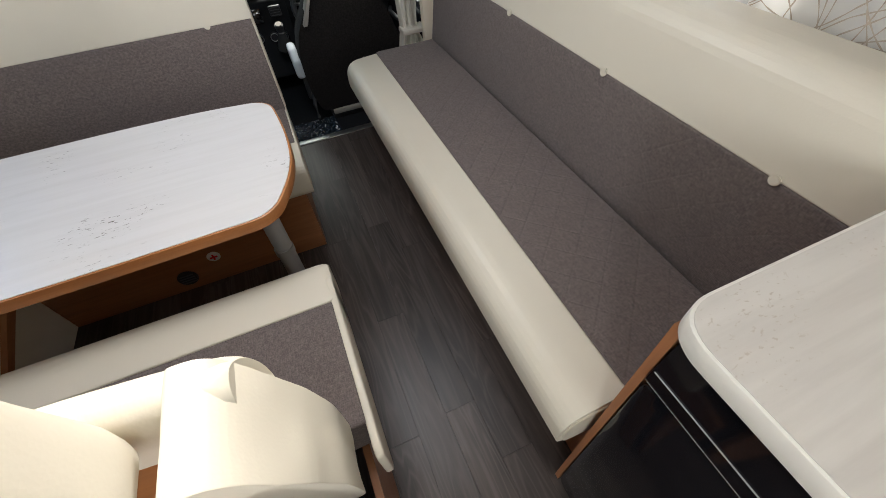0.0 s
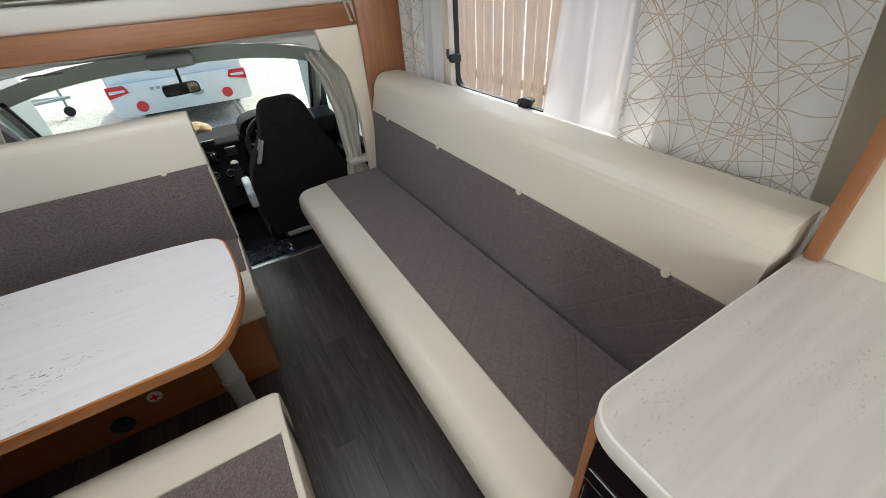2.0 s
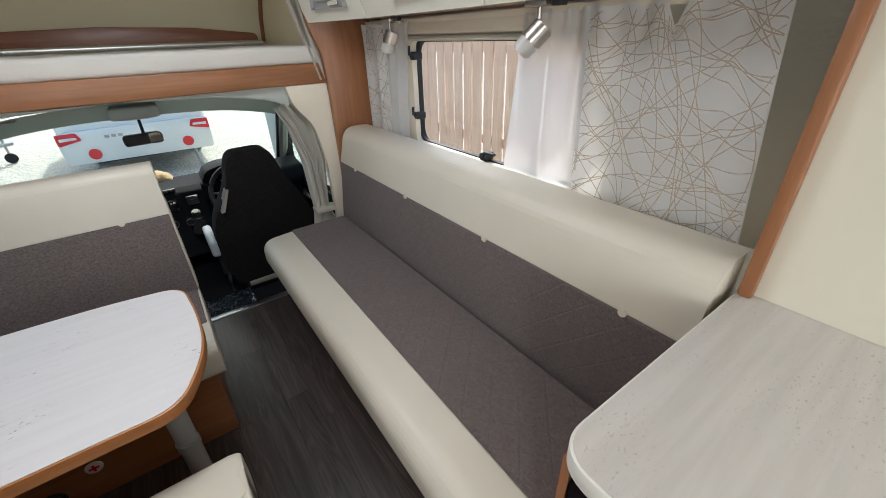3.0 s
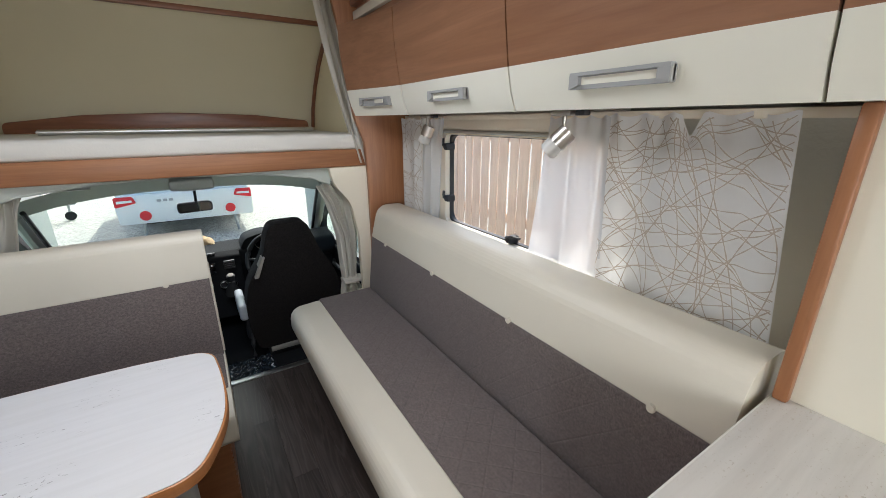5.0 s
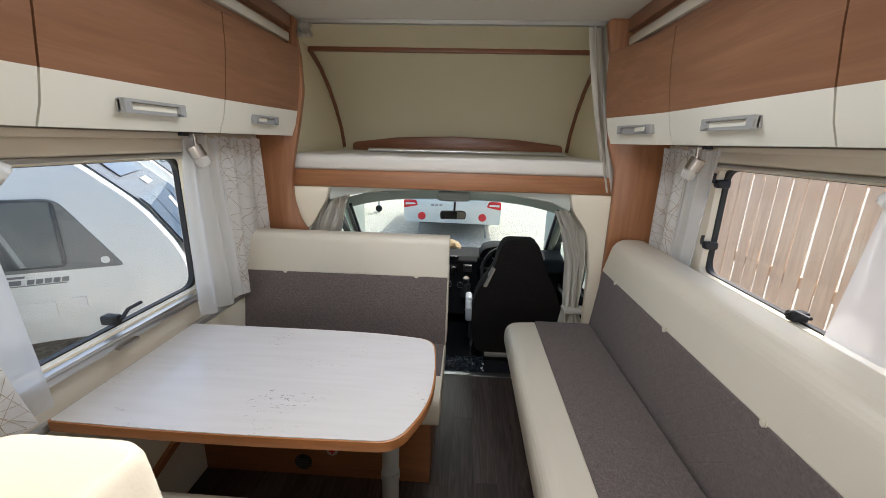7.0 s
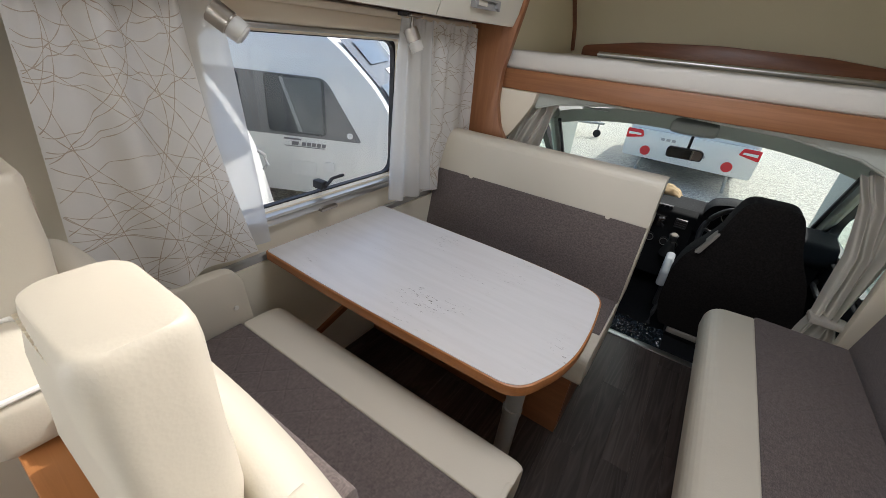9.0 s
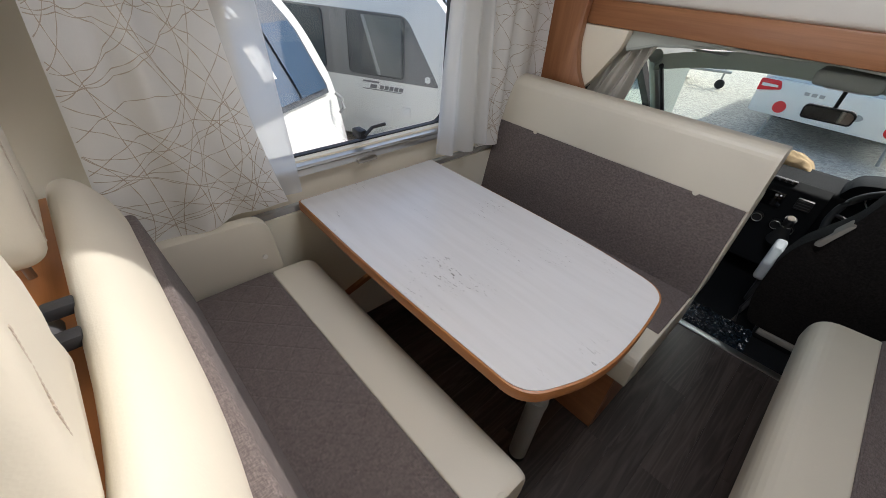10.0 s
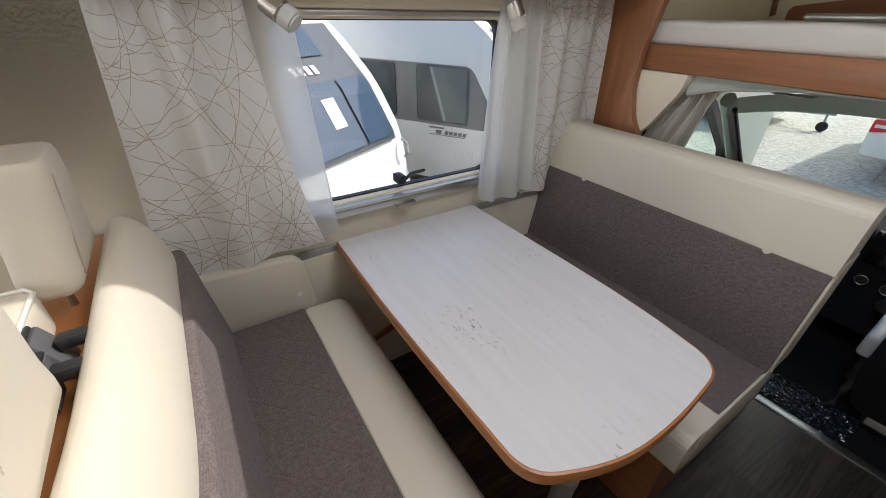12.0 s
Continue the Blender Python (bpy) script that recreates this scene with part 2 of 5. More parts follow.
CURTAIN = cloth("white_curtain_cotton", (0.90, 0.89, 0.87), 0.45, 0.0)
SHEER = cloth("white_voile", (0.90, 0.91, 0.92), 0.6, 0.26)
CAB_CURTAIN = cloth("taupe_cab_curtain", (0.70, 0.66, 0.59), 0.3, 0.0)
THREAD = painted("beige_embroidery", (0.53, 0.45, 0.37), 0.8)

GRAVEL = material("pale_gravel", (0.42, 0.39, 0.33), 0.95)
_v = coords(GRAVEL)
_a = tex(GRAVEL, "ShaderNodeTexVoronoi", _v, Scale=22.0)
_b = tex(GRAVEL, "ShaderNodeTexNoise", _v, Scale=0.7, Detail=5.0)
base(GRAVEL, mix(GRAVEL, _b.outputs[0], ramp(GRAVEL, _a.outputs["Color"], [(0.2, (0.30, 0.28, 0.25)), (0.8, (0.72, 0.67, 0.58))]), (0.56, 0.52, 0.45)))
bump(GRAVEL, _a.outputs[0], 0.8, 0.03)
FENCE = timber("weathered_pine", (0.86, 0.67, 0.52), (0.73, 0.53, 0.39), (0, 90, 0), 0.8, 0.8)


_knots = tex(FENCE, "ShaderNodeTexVoronoi", coords(FENCE, (1, 5.5, 2.4)), Scale=1.0)
_knot = ramp(FENCE, _knots.outputs["Distance"], [(0.045, (1, 1, 1)), (0.10, (0, 0, 0))])
base(FENCE, mix(FENCE, maths(FENCE, "MULTIPLY", _knot, 0.7), nodes_of(FENCE)[2].inputs["Base Color"].links[0].from_socket, (0.20, 0.10, 0.05)))


# ---- building helpers ----
def finish(name, bm, mat, angle=38):
    bmesh.ops.recalc_face_normals(bm, faces=bm.faces)
    me = bpy.data.meshes.new(name)
    bm.to_mesh(me)
    bm.free()
    for p in me.polygons:
        p.use_smooth = True
    me.set_sharp_from_angle(angle=radians(angle))
    me.materials.append(mat)
    return new(name, me)


def root(name, at, label, category, group="", kind=""):
    ob = new(name)
    ob.location = at
    ob.empty_display_size = 0.1
    return tagged(ob, label, category, group, kind)


def offset_of(ob):
    """Where the origin of a thing or part lies in the world; the meshes all stand at the world's origin."""
    return ob.location.copy() if ob.type == "EMPTY" else Vector((0, 0, 0))


def part(name, bm, mat, parent=None, label=""):
    ob = finish(name, bm, mat)
    if parent is not None:
        ob.parent = parent
        ob.matrix_parent_inverse = Matrix.Translation(-offset_of(parent))
    return tagged(ob, label)


def solid(name, bm, mat, label, category="", group="", kind="structure"):
    return tagged(finish(name, bm, mat), label, category, group, kind)


def box(x0, x1, y0, y1, z0, z1, bev=0.0, seg=2):
    bm = bmesh.new()
    bmesh.ops.create_cube(bm, size=1)
    for v in bm.verts:
        v.co = ((x0 + x1) / 2 + v.co.x * (x1 - x0), (y0 + y1) / 2 + v.co.y * (y1 - y0), (z0 + z1) / 2 + v.co.z * (z1 - z0))
    if bev:
        bmesh.ops.bevel(bm, geom=bm.edges[:], offset=bev, segments=seg, profile=0.5, affect="EDGES")
    return bm


def prism(outline, axis, a0, a1, bev=0.0, seg=2):
    """A 2D outline swept along an axis: x takes (y, z), y takes (x, z), z takes (x, y)."""
    bm = bmesh.new()

    def at(p, a):
        u, w = p
        return {"x": (a, u, w), "y": (u, a, w), "z": (u, w, a)}[axis]
    lo = [bm.verts.new(at(p, a0)) for p in outline]
    hi = [bm.verts.new(at(p, a1)) for p in outline]
    k = len(outline)
    bm.faces.new(lo)
    bm.faces.new(hi[::-1])
    for i in range(k):
        bm.faces.new((lo[i], lo[(i + 1) % k], hi[(i + 1) % k], hi[i]))
    bmesh.ops.recalc_face_normals(bm, faces=bm.faces)
    if bev:
        bmesh.ops.bevel(bm, geom=bm.edges[:], offset=bev, segments=seg, profile=0.5, affect="EDGES", clamp_overlap=True)
    return bm


def rounded(points, radius, seg=6):
    """A closed outline with its corners rounded; radius may be one number or one for each corner."""
    out, k = [], len(points)
    for i, p in enumerate(points):
        r = radius[i] if isinstance(radius, (list, tuple)) else radius
        p, a, b = Vector(p), Vector(points[i - 1]), Vector(points[(i + 1) % k])
        if r <= 0:
            out.append(tuple(p))
            continue
        da, db = (a - p), (b - p)
        ra, rb = min(r, da.length * 0.48), min(r, db.length * 0.48)
        p0, p1 = p + da.normalized() * ra, p + db.normalized() * rb
        for j in range(seg + 1):
            t = j / seg
            out.append(tuple(p0 * (1 - t) ** 2 + p * 2 * t * (1 - t) + p1 * t * t))
    return out


def tube(p, q, r, r2=None, seg=14, bev=0.0):
    p, q = Vector(p), Vector(q)
    bm = bmesh.new()
    bmesh.ops.create_cone(bm, cap_ends=True, segments=seg, radius1=r, radius2=r if r2 is None else r2, depth=(q - p).length)
    if bev:
        bmesh.ops.bevel(bm, geom=[e for e in bm.edges if len(e.link_faces) == 2 and max(len(f.verts) for f in e.link_faces) > 4],
                        offset=bev, segments=2, affect="EDGES")
    turn = (q - p).to_track_quat("Z", "Y").to_matrix().to_4x4()
    bmesh.ops.transform(bm, matrix=Matrix.Translation((p + q) / 2) @ turn, verts=bm.verts)
    return bm


def sweep(points, r, seg=8, flat=1.0):
    """A round bar along a row of points."""
    bm, rings = bmesh.new(), []
    pts = [Vector(p) for p in points]
    for i, p in enumerate(pts):
        d = (pts[min(i + 1, len(pts) - 1)] - pts[max(i - 1, 0)]).normalized()
        up = Vector((0, 0, 1)) if abs(d.z) < 0.9 else Vector((0, 1, 0))
        s = d.cross(up).normalized()
        u = s.cross(d)
        rings.append([bm.verts.new(p + (s * math.cos(a) + u * math.sin(a) * flat) * r) for a in [2 * math.pi * j / seg for j in range(seg)]])
    for a, b in zip(rings, rings[1:]):
        for j in range(seg):
            bm.faces.new((a[j], a[(j + 1) % seg], b[(j + 1) % seg], b[j]))
    bm.faces.new(rings[0][::-1])
    bm.faces.new(rings[-1])
    return bm


def grid(fn, nu, nv, thick=0.0):
    """A sheet from fn(u, v) with u, v in 0..1."""
    bm = bmesh.new()
    vs = [[bm.verts.new(fn(i / nu, j / nv)) for j in range(nv + 1)] for i in range(nu + 1)]
    for i in range(nu):
        for j in range(nv):
            bm.faces.new((vs[i][j], vs[i + 1][j], vs[i + 1][j + 1], vs[i][j + 1]))
    if thick:
        bmesh.ops.solidify(bm, geom=bm.faces[:], thickness=thick)
    return bm


def join(*bms):
    out = bms[0]
    for b in bms[1:]:
        me = bpy.data.meshes.new("tmp")
        b.to_mesh(me)
        b.free()
        out.from_mesh(me)
        bpy.data.meshes.remove(me)
    return out


def moved(bm, m):
    bmesh.ops.transform(bm, matrix=m, verts=bm.verts)
    return bm


def wall_with_holes(x0, x1, y0, y1, z0, z1, holes):
    """A wall lying along y, with rectangular openings (ya, yb, za, zb) right through it."""
    ys = sorted({y0, y1, *[h for a in holes for h in a[:2]]})
    zs = sorted({z0, z1, *[h for a in holes for h in a[2:]]})
    bms = []
    for ya, yb in zip(ys, ys[1:]):
        for za, zb in zip(zs, zs[1:]):
            ym, zm = (ya + yb) / 2, (za + zb) / 2
            if not any(h[0] < ym < h[1] and h[2] < zm < h[3] for h in holes):
                bms.append(box(x0, x1, ya, yb, za, zb))
    bm = join(*bms)
    bmesh.ops.remove_doubles(bm, verts=bm.verts, dist=1e-5)
    return bm


def bolster(profile, a0, a1, shift=None, edge=0.03, steps=14):
    """A stuffed roll along x: the (y, z) profile drawn in towards both ends. shift(x) moves it in y."""
    cy = sum(p[0] for p in profile) / len(profile)
    cz = sum(p[1] for p in profile) / len(profile)
    bm, rings = bmesh.new(), []
    xs = [(a0, 0.86), (a0 + edge * 0.2, 0.93), (a0 + edge * 0.55, 0.98), (a0 + edge, 1.0)]
    xs += [(a0 + edge + (a1 - a0 - 2 * edge) * i / steps, 1.0) for i in range(1, steps)]
    xs += [(a1 - edge, 1.0), (a1 - edge * 0.55, 0.98), (a1 - edge * 0.2, 0.93), (a1, 0.86)]
    for x, k in xs:
        d = shift(x) if shift else 0.0
        rings.append([bm.verts.new((x, cy + (y - cy) * k + d, cz + (z - cz) * k)) for y, z in profile])
    n = len(profile)
    for a, b in zip(rings, rings[1:]):
        for j in range(n):
            bm.faces.new((a[j], a[(j + 1) % n], b[(j + 1) % n], b[j]))
    bm.faces.new(rings[0])
    bm.faces.new(rings[-1][::-1])
    return bm


# ---- shell of the vehicle ----
LX, RX, CEIL_Z, STEP = -1.09, 1.13, 2.05, 2.5
L_WIN, R_WIN = (1.0, 1.8, 0.83, 1.38), (0.97, 1.95, 0.94, 1.39)
solid("wall_left", wall_with_holes(LX - 0.035, LX, REAR, 2.46, -0.02, CEIL_Z, [L_WIN]), WALL, "cream laminated side wall with a window")
solid("wall_right", wall_with_holes(RX, RX + 0.035, REAR, 2.46, -0.02, CEIL_Z, [R_WIN]), WALL, "cream laminated side wall above the sofa")
solid("wall_rear", box(LX, RX, REAR - 0.03, REAR, 0, CEIL_Z), WALL, "plain cream rear wall")
roof = []
for xa, xb, ya, yb in ((LX, RX, REAR, 1.1), (LX, -0.335, 1.1, 1.88), (0.34, RX, 1.1, 1.88), (LX, RX, 1.88, 2.46)):
    roof.append(box(xa, xb, ya, yb, CEIL_Z, CEIL_Z + 0.03))
solid("ceiling", join(*roof), CEIL, "off-white ceiling lining with a rooflight opening")
floor_base = solid("floor", box(LX, RX, REAR, STEP, -0.03, -0.004), BLACK, "dark smoked oak vinyl plank floor")

# ---- windows ----
def window(name, x_in, side, hole, label, latches):
    """A hinged caravan window: cream inner frame, black seal, acrylic pane, catches, blind cassette."""
    y0, y1, z0, z1 = hole
    w = root(name, (x_in, (y0 + y1) / 2, z0), label, "window", kind="structure")
    s = side                                   # +1: the wall faces -x, outside is +x
    xi, xo = x_in - s * 0.022, x_in + s * 0.004
    a, b = min(xi, xo), max(xi, xo)

    def ring(o, i, xa, xb, mat, nm, rad_o, rad_i, lab=""):
        outer = rounded([(y0 - o, z0 - o), (y1 + o, z0 - o), (y1 + o, z1 + o), (y0 - o, z1 + o)], rad_o, 8)
        inner = rounded([(y0 + i, z0 + i), (y1 - i, z0 + i), (y1 - i, z1 - i), (y0 + i, z1 - i)], rad_i, 8)
        bm = bmesh.new()
        k = len(outer)
        loops = [[bm.verts.new((x, u, v)) for u, v in pts] for x in (xa, xb) for pts in (outer, inner)]
        lo, li, ho, hi = loops
        for j in range(k):
            n = (j + 1) % k
            for q in ((lo[j], lo[n], li[n], li[j]), (ho[j], hi[j], hi[n], ho[n]), (lo[j], ho[j], ho[n], lo[n]), (li[j], li[n], hi[n], hi[j])):
                bm.faces.new(q)
        return part(nm, bm, mat, w, lab)
    ring(0.045, 0.004, a, b, PANEL, "window_frame", 0.03, 0.03, "cream moulded inner frame")
    ring(0.006, 0.008, x_in + s * 0.006, x_in + s * 0.028, BLACK, "window_seal", 0.05, 0.06, "black rubber seal")
    pane = part("pane", prism(rounded([(y0 + 0.01, z0 + 0.01), (y1 - 0.01, z0 + 0.01), (y1 - 0.01, z1 - 0.01), (y0 + 0.01, z1 - 0.01)], 0.05, 6), "x",
                              x_in + s * 0.030, x_in + s * 0.034), GLASS, w, "clear acrylic pane")
    pane.visible_shadow = False
    part("sill_rail", join(box(min(x_in - s * 0.04, x_in), max(x_in - s * 0.04, x_in), y0 - 0.03, y1 + 0.03, z0 - 0.045, z0 - 0.02, 0.004),
                           box(min(x_in - s * 0.05, x_in), max(x_in - s * 0.05, x_in), y0 - 0.02, y1 + 0.02, z0 - 0.015, z0 - 0.003, 0.003)), ALLOY, w, "aluminium blind rail")
    part("blind_cassette", box(min(x_in - s * 0.05, x_in - s * 0.002), max(x_in - s * 0.05, x_in - s * 0.002), y0 - 0.05, y1 + 0.05, z1 + 0.02, z1 + 0.075, 0.012, 3), PANEL, w, "cream roller blind cassette")
    part("top_rail", box(*sorted((x_in - s * 0.046, x_in - s * 0.024)), y0 - 0.03, y1 + 0.03, z1 + 0.004, z1 + 0.018, 0.003), ALLOY, w, "aluminium blind rail")
    part("rail_clip", box(min(x_in - s * 0.056, x_in - s * 0.03), max(x_in - s * 0.056, x_in - s * 0.03), (y0 + y1) / 2 - 0.07, (y0 + y1) / 2 + 0.01, z0 - 0.05, z0 - 0.036, 0.004), CHROME, w)
    for kind, py, pz in latches:
        c = part("catch", join(box(min(x_in - s * 0.03, x_in + s * 0.02), max(x_in - s * 0.03, x_in + s * 0.02), py - 0.016, py + 0.016, pz - 0.02, pz + 0.012, 0.005),
                               tube((x_in - s * 0.034, py, pz), (x_in - s * 0.006, py, pz), 0.014)), BLACK, w, "black window catch")
        ends = ((py, pz), (py - s * 0.03, pz + 0.022), (py - s * 0.085, pz + 0.024)) if kind == "h" else ((py, pz), (py + 0.003, pz + 0.02), (py, pz + 0.038))
        part("lever", sweep([(x_in - s * 0.042, u, v) for u, v in ends], 0.007, 8, 0.8), BLACK, c)
    return w


window("window_left", LX, -1, L_WIN, "clear hinged side window with black catch beside the dinette", [("h", 1.37, 0.875)])
window("window_right", RX, 1, R_WIN, "clear hinged side window with black catches above the sofa", [("h", 1.44, 0.97), ("v", 1.93, 1.07), ("v", 1.935, 1.33)])


# ---- curtains ----
def curtain(name, x, s, top, foot, z0, z1, folds, depth, mat, label, seed, lines=0, hem=0.0, billow=0.0, notch=None, flare=1.0, thread=0.0008):
    """A hanging curtain near a side wall; s points into the room. top and foot: its (y0, y1) at the heading and at the hem; notch: a sag of the heading; flare: how late its edge swings out."""
    rnd = random.Random(seed)
    ph = [rnd.uniform(0, 6.28) for _ in range(4)]
    t = root(name, (x, (top[0] + top[1]) / 2, z1), label, "curtain")

    def surf(u, v, off=0.0):
        drop = 1 - v
        y0, y1 = top[0] + (foot[0] - top[0]) * drop, top[1] + (foot[1] - top[1]) * drop ** flare
        y = y0 + (y1 - y0) * u
        wave = (0.7 + 0.3 * drop) * math.sin(u * folds * 6.283 + ph[0] + 0.6 * math.sin(v * 2.2 + ph[1])) + 0.28 * math.sin(u * folds * 10.1 + ph[2] + v)
        pinch = math.exp(-(drop * 9.0) ** 2) * math.sin(u * folds * 19.0 + ph[3]) * 0.5
        low = z0 + hem * math.sin(u * 5.1 + ph[3]) + 0.4 * hem * math.sin(u * 13 + ph[2])
        high = z1 - 0.010 * abs(math.sin(u * folds * 8.2 + ph[1]))
        sag = 0.052 * max(0.0, 1 - abs(u - notch) / 0.055) ** 0.8 * max(0.0, 1 - drop / 0.12) if notch else 0.0
        return Vector((x + s * (depth * (wave + pinch) + depth * 1.2 + off + billow * drop ** 1.6), y, low + (high - low) * v - sag))
    part("cloth", grid(lambda u, v: surf(u, v), 170, 40), mat, t)
    if lines:
        W, H = (top[1] - top[0] + foot[1] - foot[0]) / 2, z1 - z0

        def above(u, v):
            p, e = surf(u, v), 0.004
            n = (surf(u + e, v) - p).cross(surf(u, v + e) - p).normalized()
            return p + (n if n.x * s > 0 else -n) * 0.0022
        for j in range(lines):
            f = (j + rnd.uniform(0.1, 0.9)) / lines * 2 * (W + H)       # a start spread evenly round the edge
            if f < W:
                pu, pv, a = f, 0.0, 1.57
            elif f < W + H:
                pu, pv, a = W, f - W, 3.14
            elif f < 2 * W + H:
                pu, pv, a = f - W - H, H, -1.57
            else:
                pu, pv, a = 0.0, f - 2 * W - H, 0.0
            a += rnd.uniform(-0.95, 0.95)
            k, dk, prev, bm = rnd.uniform(-4.5, 4.5), rnd.uniform(-3.5, 3.5), None, bmesh.new()
            for i in range(260):
                if i and not (-0.01 < pu < W + 0.01 and -0.01 < pv < H + 0.01):
                    break
                a += (k + dk * i * 0.006) * 0.006
                pu, pv = pu + math.cos(a) * 0.006, pv + math.sin(a) * 0.006
                u, v = pu / W, pv / H
                if not (0.004 < u < 0.996 and 0.004 < v < 0.985):
                    if prev:
                        break
                    continue
                d = Vector((-math.sin(a) / W, math.cos(a) / H)) * (thread + 0.0003 * math.sin(i * 0.9 + j))
                pair = [bm.verts.new(above(u + d.x * q, v + d.y * q)) for q in (1, -1)]
                if prev:
                    bm.faces.new((prev[0], prev[1], pair[1], pair[0]))
                prev = pair
            if bm.faces:
                part("stitched_line", bm, THREAD, t)
    part("heading_tape", grid(lambda u, v: surf(u, 0.985 + 0.015 * v, 0.002), 60, 1), mat, t)
    part("side_hem", grid(lambda u, v: surf(0.965 + 0.035 * u if s > 0 else 0.035 * u, 0.01 + 0.97 * v, 0.0018), 3, 40), mat, t)
    return t


TOPZ = 1.465
curtain("patterned_curtain", LX + 0.05, 1, (0.655, 0.948), (0.595, 1.05), 0.722, TOPZ, 2.3, 0.017, CURTAIN, "white curtain with beige scribbled lines beside the dinette", 3, lines=52, hem=0.014, flare=1.9)
curtain("voile_curtain", LX + 0.046, 1, (0.90, 1.056), (0.99, 1.105), 0.745, TOPZ, 0.9, 0.007, SHEER, "narrow white voile curtain at the dinette window", 5)
curtain("voile_curtain", LX + 0.05, 1, (1.745, 1.925), (1.675, 1.95), 0.735, TOPZ, 2.4, 0.016, SHEER, "white voile curtain hanging by the table", 6, billow=0.03, hem=0.008)
curtain("patterned_curtain", LX + 0.045, 1, (1.93, 2.31), (1.93, 2.33), 0.70, TOPZ, 2.8, 0.015, CURTAIN, "white curtain with beige scribbled lines by the wood panel", 7, lines=44)
curtain("patterned_curtain", RX - 0.045, -1, (0.555, 1.005), (0.485, 0.965), 0.80, TOPZ + 0.004, 2.1, 0.011, CURTAIN, "white curtain with beige scribbled lines behind the sofa", 8, lines=62, notch=0.46, thread=0.0012)
curtain("voile_curtain", RX - 0.052, -1, (0.985, 1.225), (0.95, 1.30), 0.80, TOPZ, 1.6, 0.009, SHEER, "white voile curtain half across the sofa window", 9)
curtain("voile_curtain", RX - 0.055, -1, (1.885, 2.10), (1.965, 2.11), 0.80, TOPZ, 2.4, 0.016, SHEER, "white voile curtain gathered at the window's edge", 10)
curtain("patterned_curtain", RX - 0.045, -1, (2.09, 2.345), (2.09, 2.345), 0.80, TOPZ, 2.2, 0.014, CURTAIN, "white curtain with beige scribbled lines by the wood panel", 11, lines=38)


# ---- overhead lockers ----
def locker(y0, y1, s, bx, bend, label, group, handle):
    """An overhead locker on a side wall; s = +1 on the right wall. bx: x of its bottom edge; bend: how far the forward end stands out."""
    wall = RX if s > 0 else LX
    t = root("overhead_locker", (wall, (y0 + y1) / 2, 1.476), label, "cabinet", group)

    def prof(off):                              # (x, z) from the bottom edge up
        return [(bx - s * off, 1.476), (bx - s * (off + 0.021), 1.528), (bx - s * (off + 0.037), 1.60),
                (bx - s * (off + 0.053), 1.714), (bx - s * (off + 0.061), 1.80), (bx - s * (off + 0.062), 1.90)]

    def strip(i0, i1, th, ya, yb):
        bm = bmesh.new()
        rows = []
        nn = 8
        for k in range(nn + 1):
            f = k / nn
            y = ya + (yb - ya) * f
            off = bend * ((y - y0) / (y1 - y0)) ** 1.3
            p = prof(off)[i0:i1 + 1]
            front = [bm.verts.new((a, y, b)) for a, b in p]
            back = [bm.verts.new((a + s * th, y, b)) for a, b in p]
            rows.append((front, back))
        for (f0, b0), (f1, b1) in zip(rows, rows[1:]):
            for i in range(len(f0) - 1):
                bm.faces.new((f0[i], f0[i + 1], f1[i + 1], f1[i]))
                bm.faces.new((b0[i], b1[i], b1[i + 1], b0[i + 1]))
            bm.faces.new((f0[0], f1[0], b1[0], b0[0]))
            bm.faces.new((f0[-1], b0[-1], b1[-1], f1[-1]))
        for f0, b0 in (rows[0], rows[-1]):
            for i in range(len(f0) - 1):
                bm.faces.new((f0[i], b0[i], b0[i + 1], f0[i + 1]))
        return bm
    g = 0.003
    door = part("door", strip(2, 5, 0.018, y0 + g, y1 - g), WALNUT, t, "walnut veneered upper door panel")
    low = part("door_foot", strip(0, 2, 0.02, y0 + g, y1 - g), LOCKER, door, "cream gloss lower door panel")
    ia, ib = sorted((wall, bx + s * 0.024))
    part("carcass", box(ia, ib, y0, y1, 1.482, 1.96), WALNUT, t)
    h0, h1 = handle
    f = ((h0 + h1) / 2 - y0) / (y1 - y0)
    hx = bx - s * (0.031 + bend * f ** 1.3)
    tilt = s * bend / (y1 - y0) * 1.2
    c = (h0 + h1) / 2
    hl = (h1 - h0) * 0.46
    bm = join(prism(rounded([(c - hl, 1.521), (c + hl, 1.521), (c + hl, 1.558), (c - hl, 1.558)], 0.004, 2), "x", hx - s * 0.006, hx + s * 0.006),
              prism([(c - hl, 1.550), (c + hl, 1.550), (c + hl * 0.96, 1.558), (c - hl * 0.96, 1.558)], "x", hx - s * 0.020, hx),
              prism([(c - hl, 1.521), (c - hl * 0.78, 1.530), (c - hl * 0.78, 1.550), (c - hl, 1.558)], "x", hx - s * 0.019, hx),
              prism([(c + hl, 1.521), (c + hl * 0.78, 1.530), (c + hl * 0.78, 1.550), (c + hl, 1.558)], "x", hx - s * 0.019, hx))
    moved(bm, Matrix.Translation((hx, c, 0)) @ Matrix.Rotation(math.atan(tilt), 4, "Z") @ Matrix.Translation((-hx, -c, 0)))
    hd = part("handle", bm, PEWTER, door, "grey metal bow handle")
    part("handle_slot", box(*sorted((hx - s * 0.007, hx - s * 0.003)), c - hl * 0.78, c + hl * 0.78, 1.531, 1.548), LOCKER, hd)
    return t


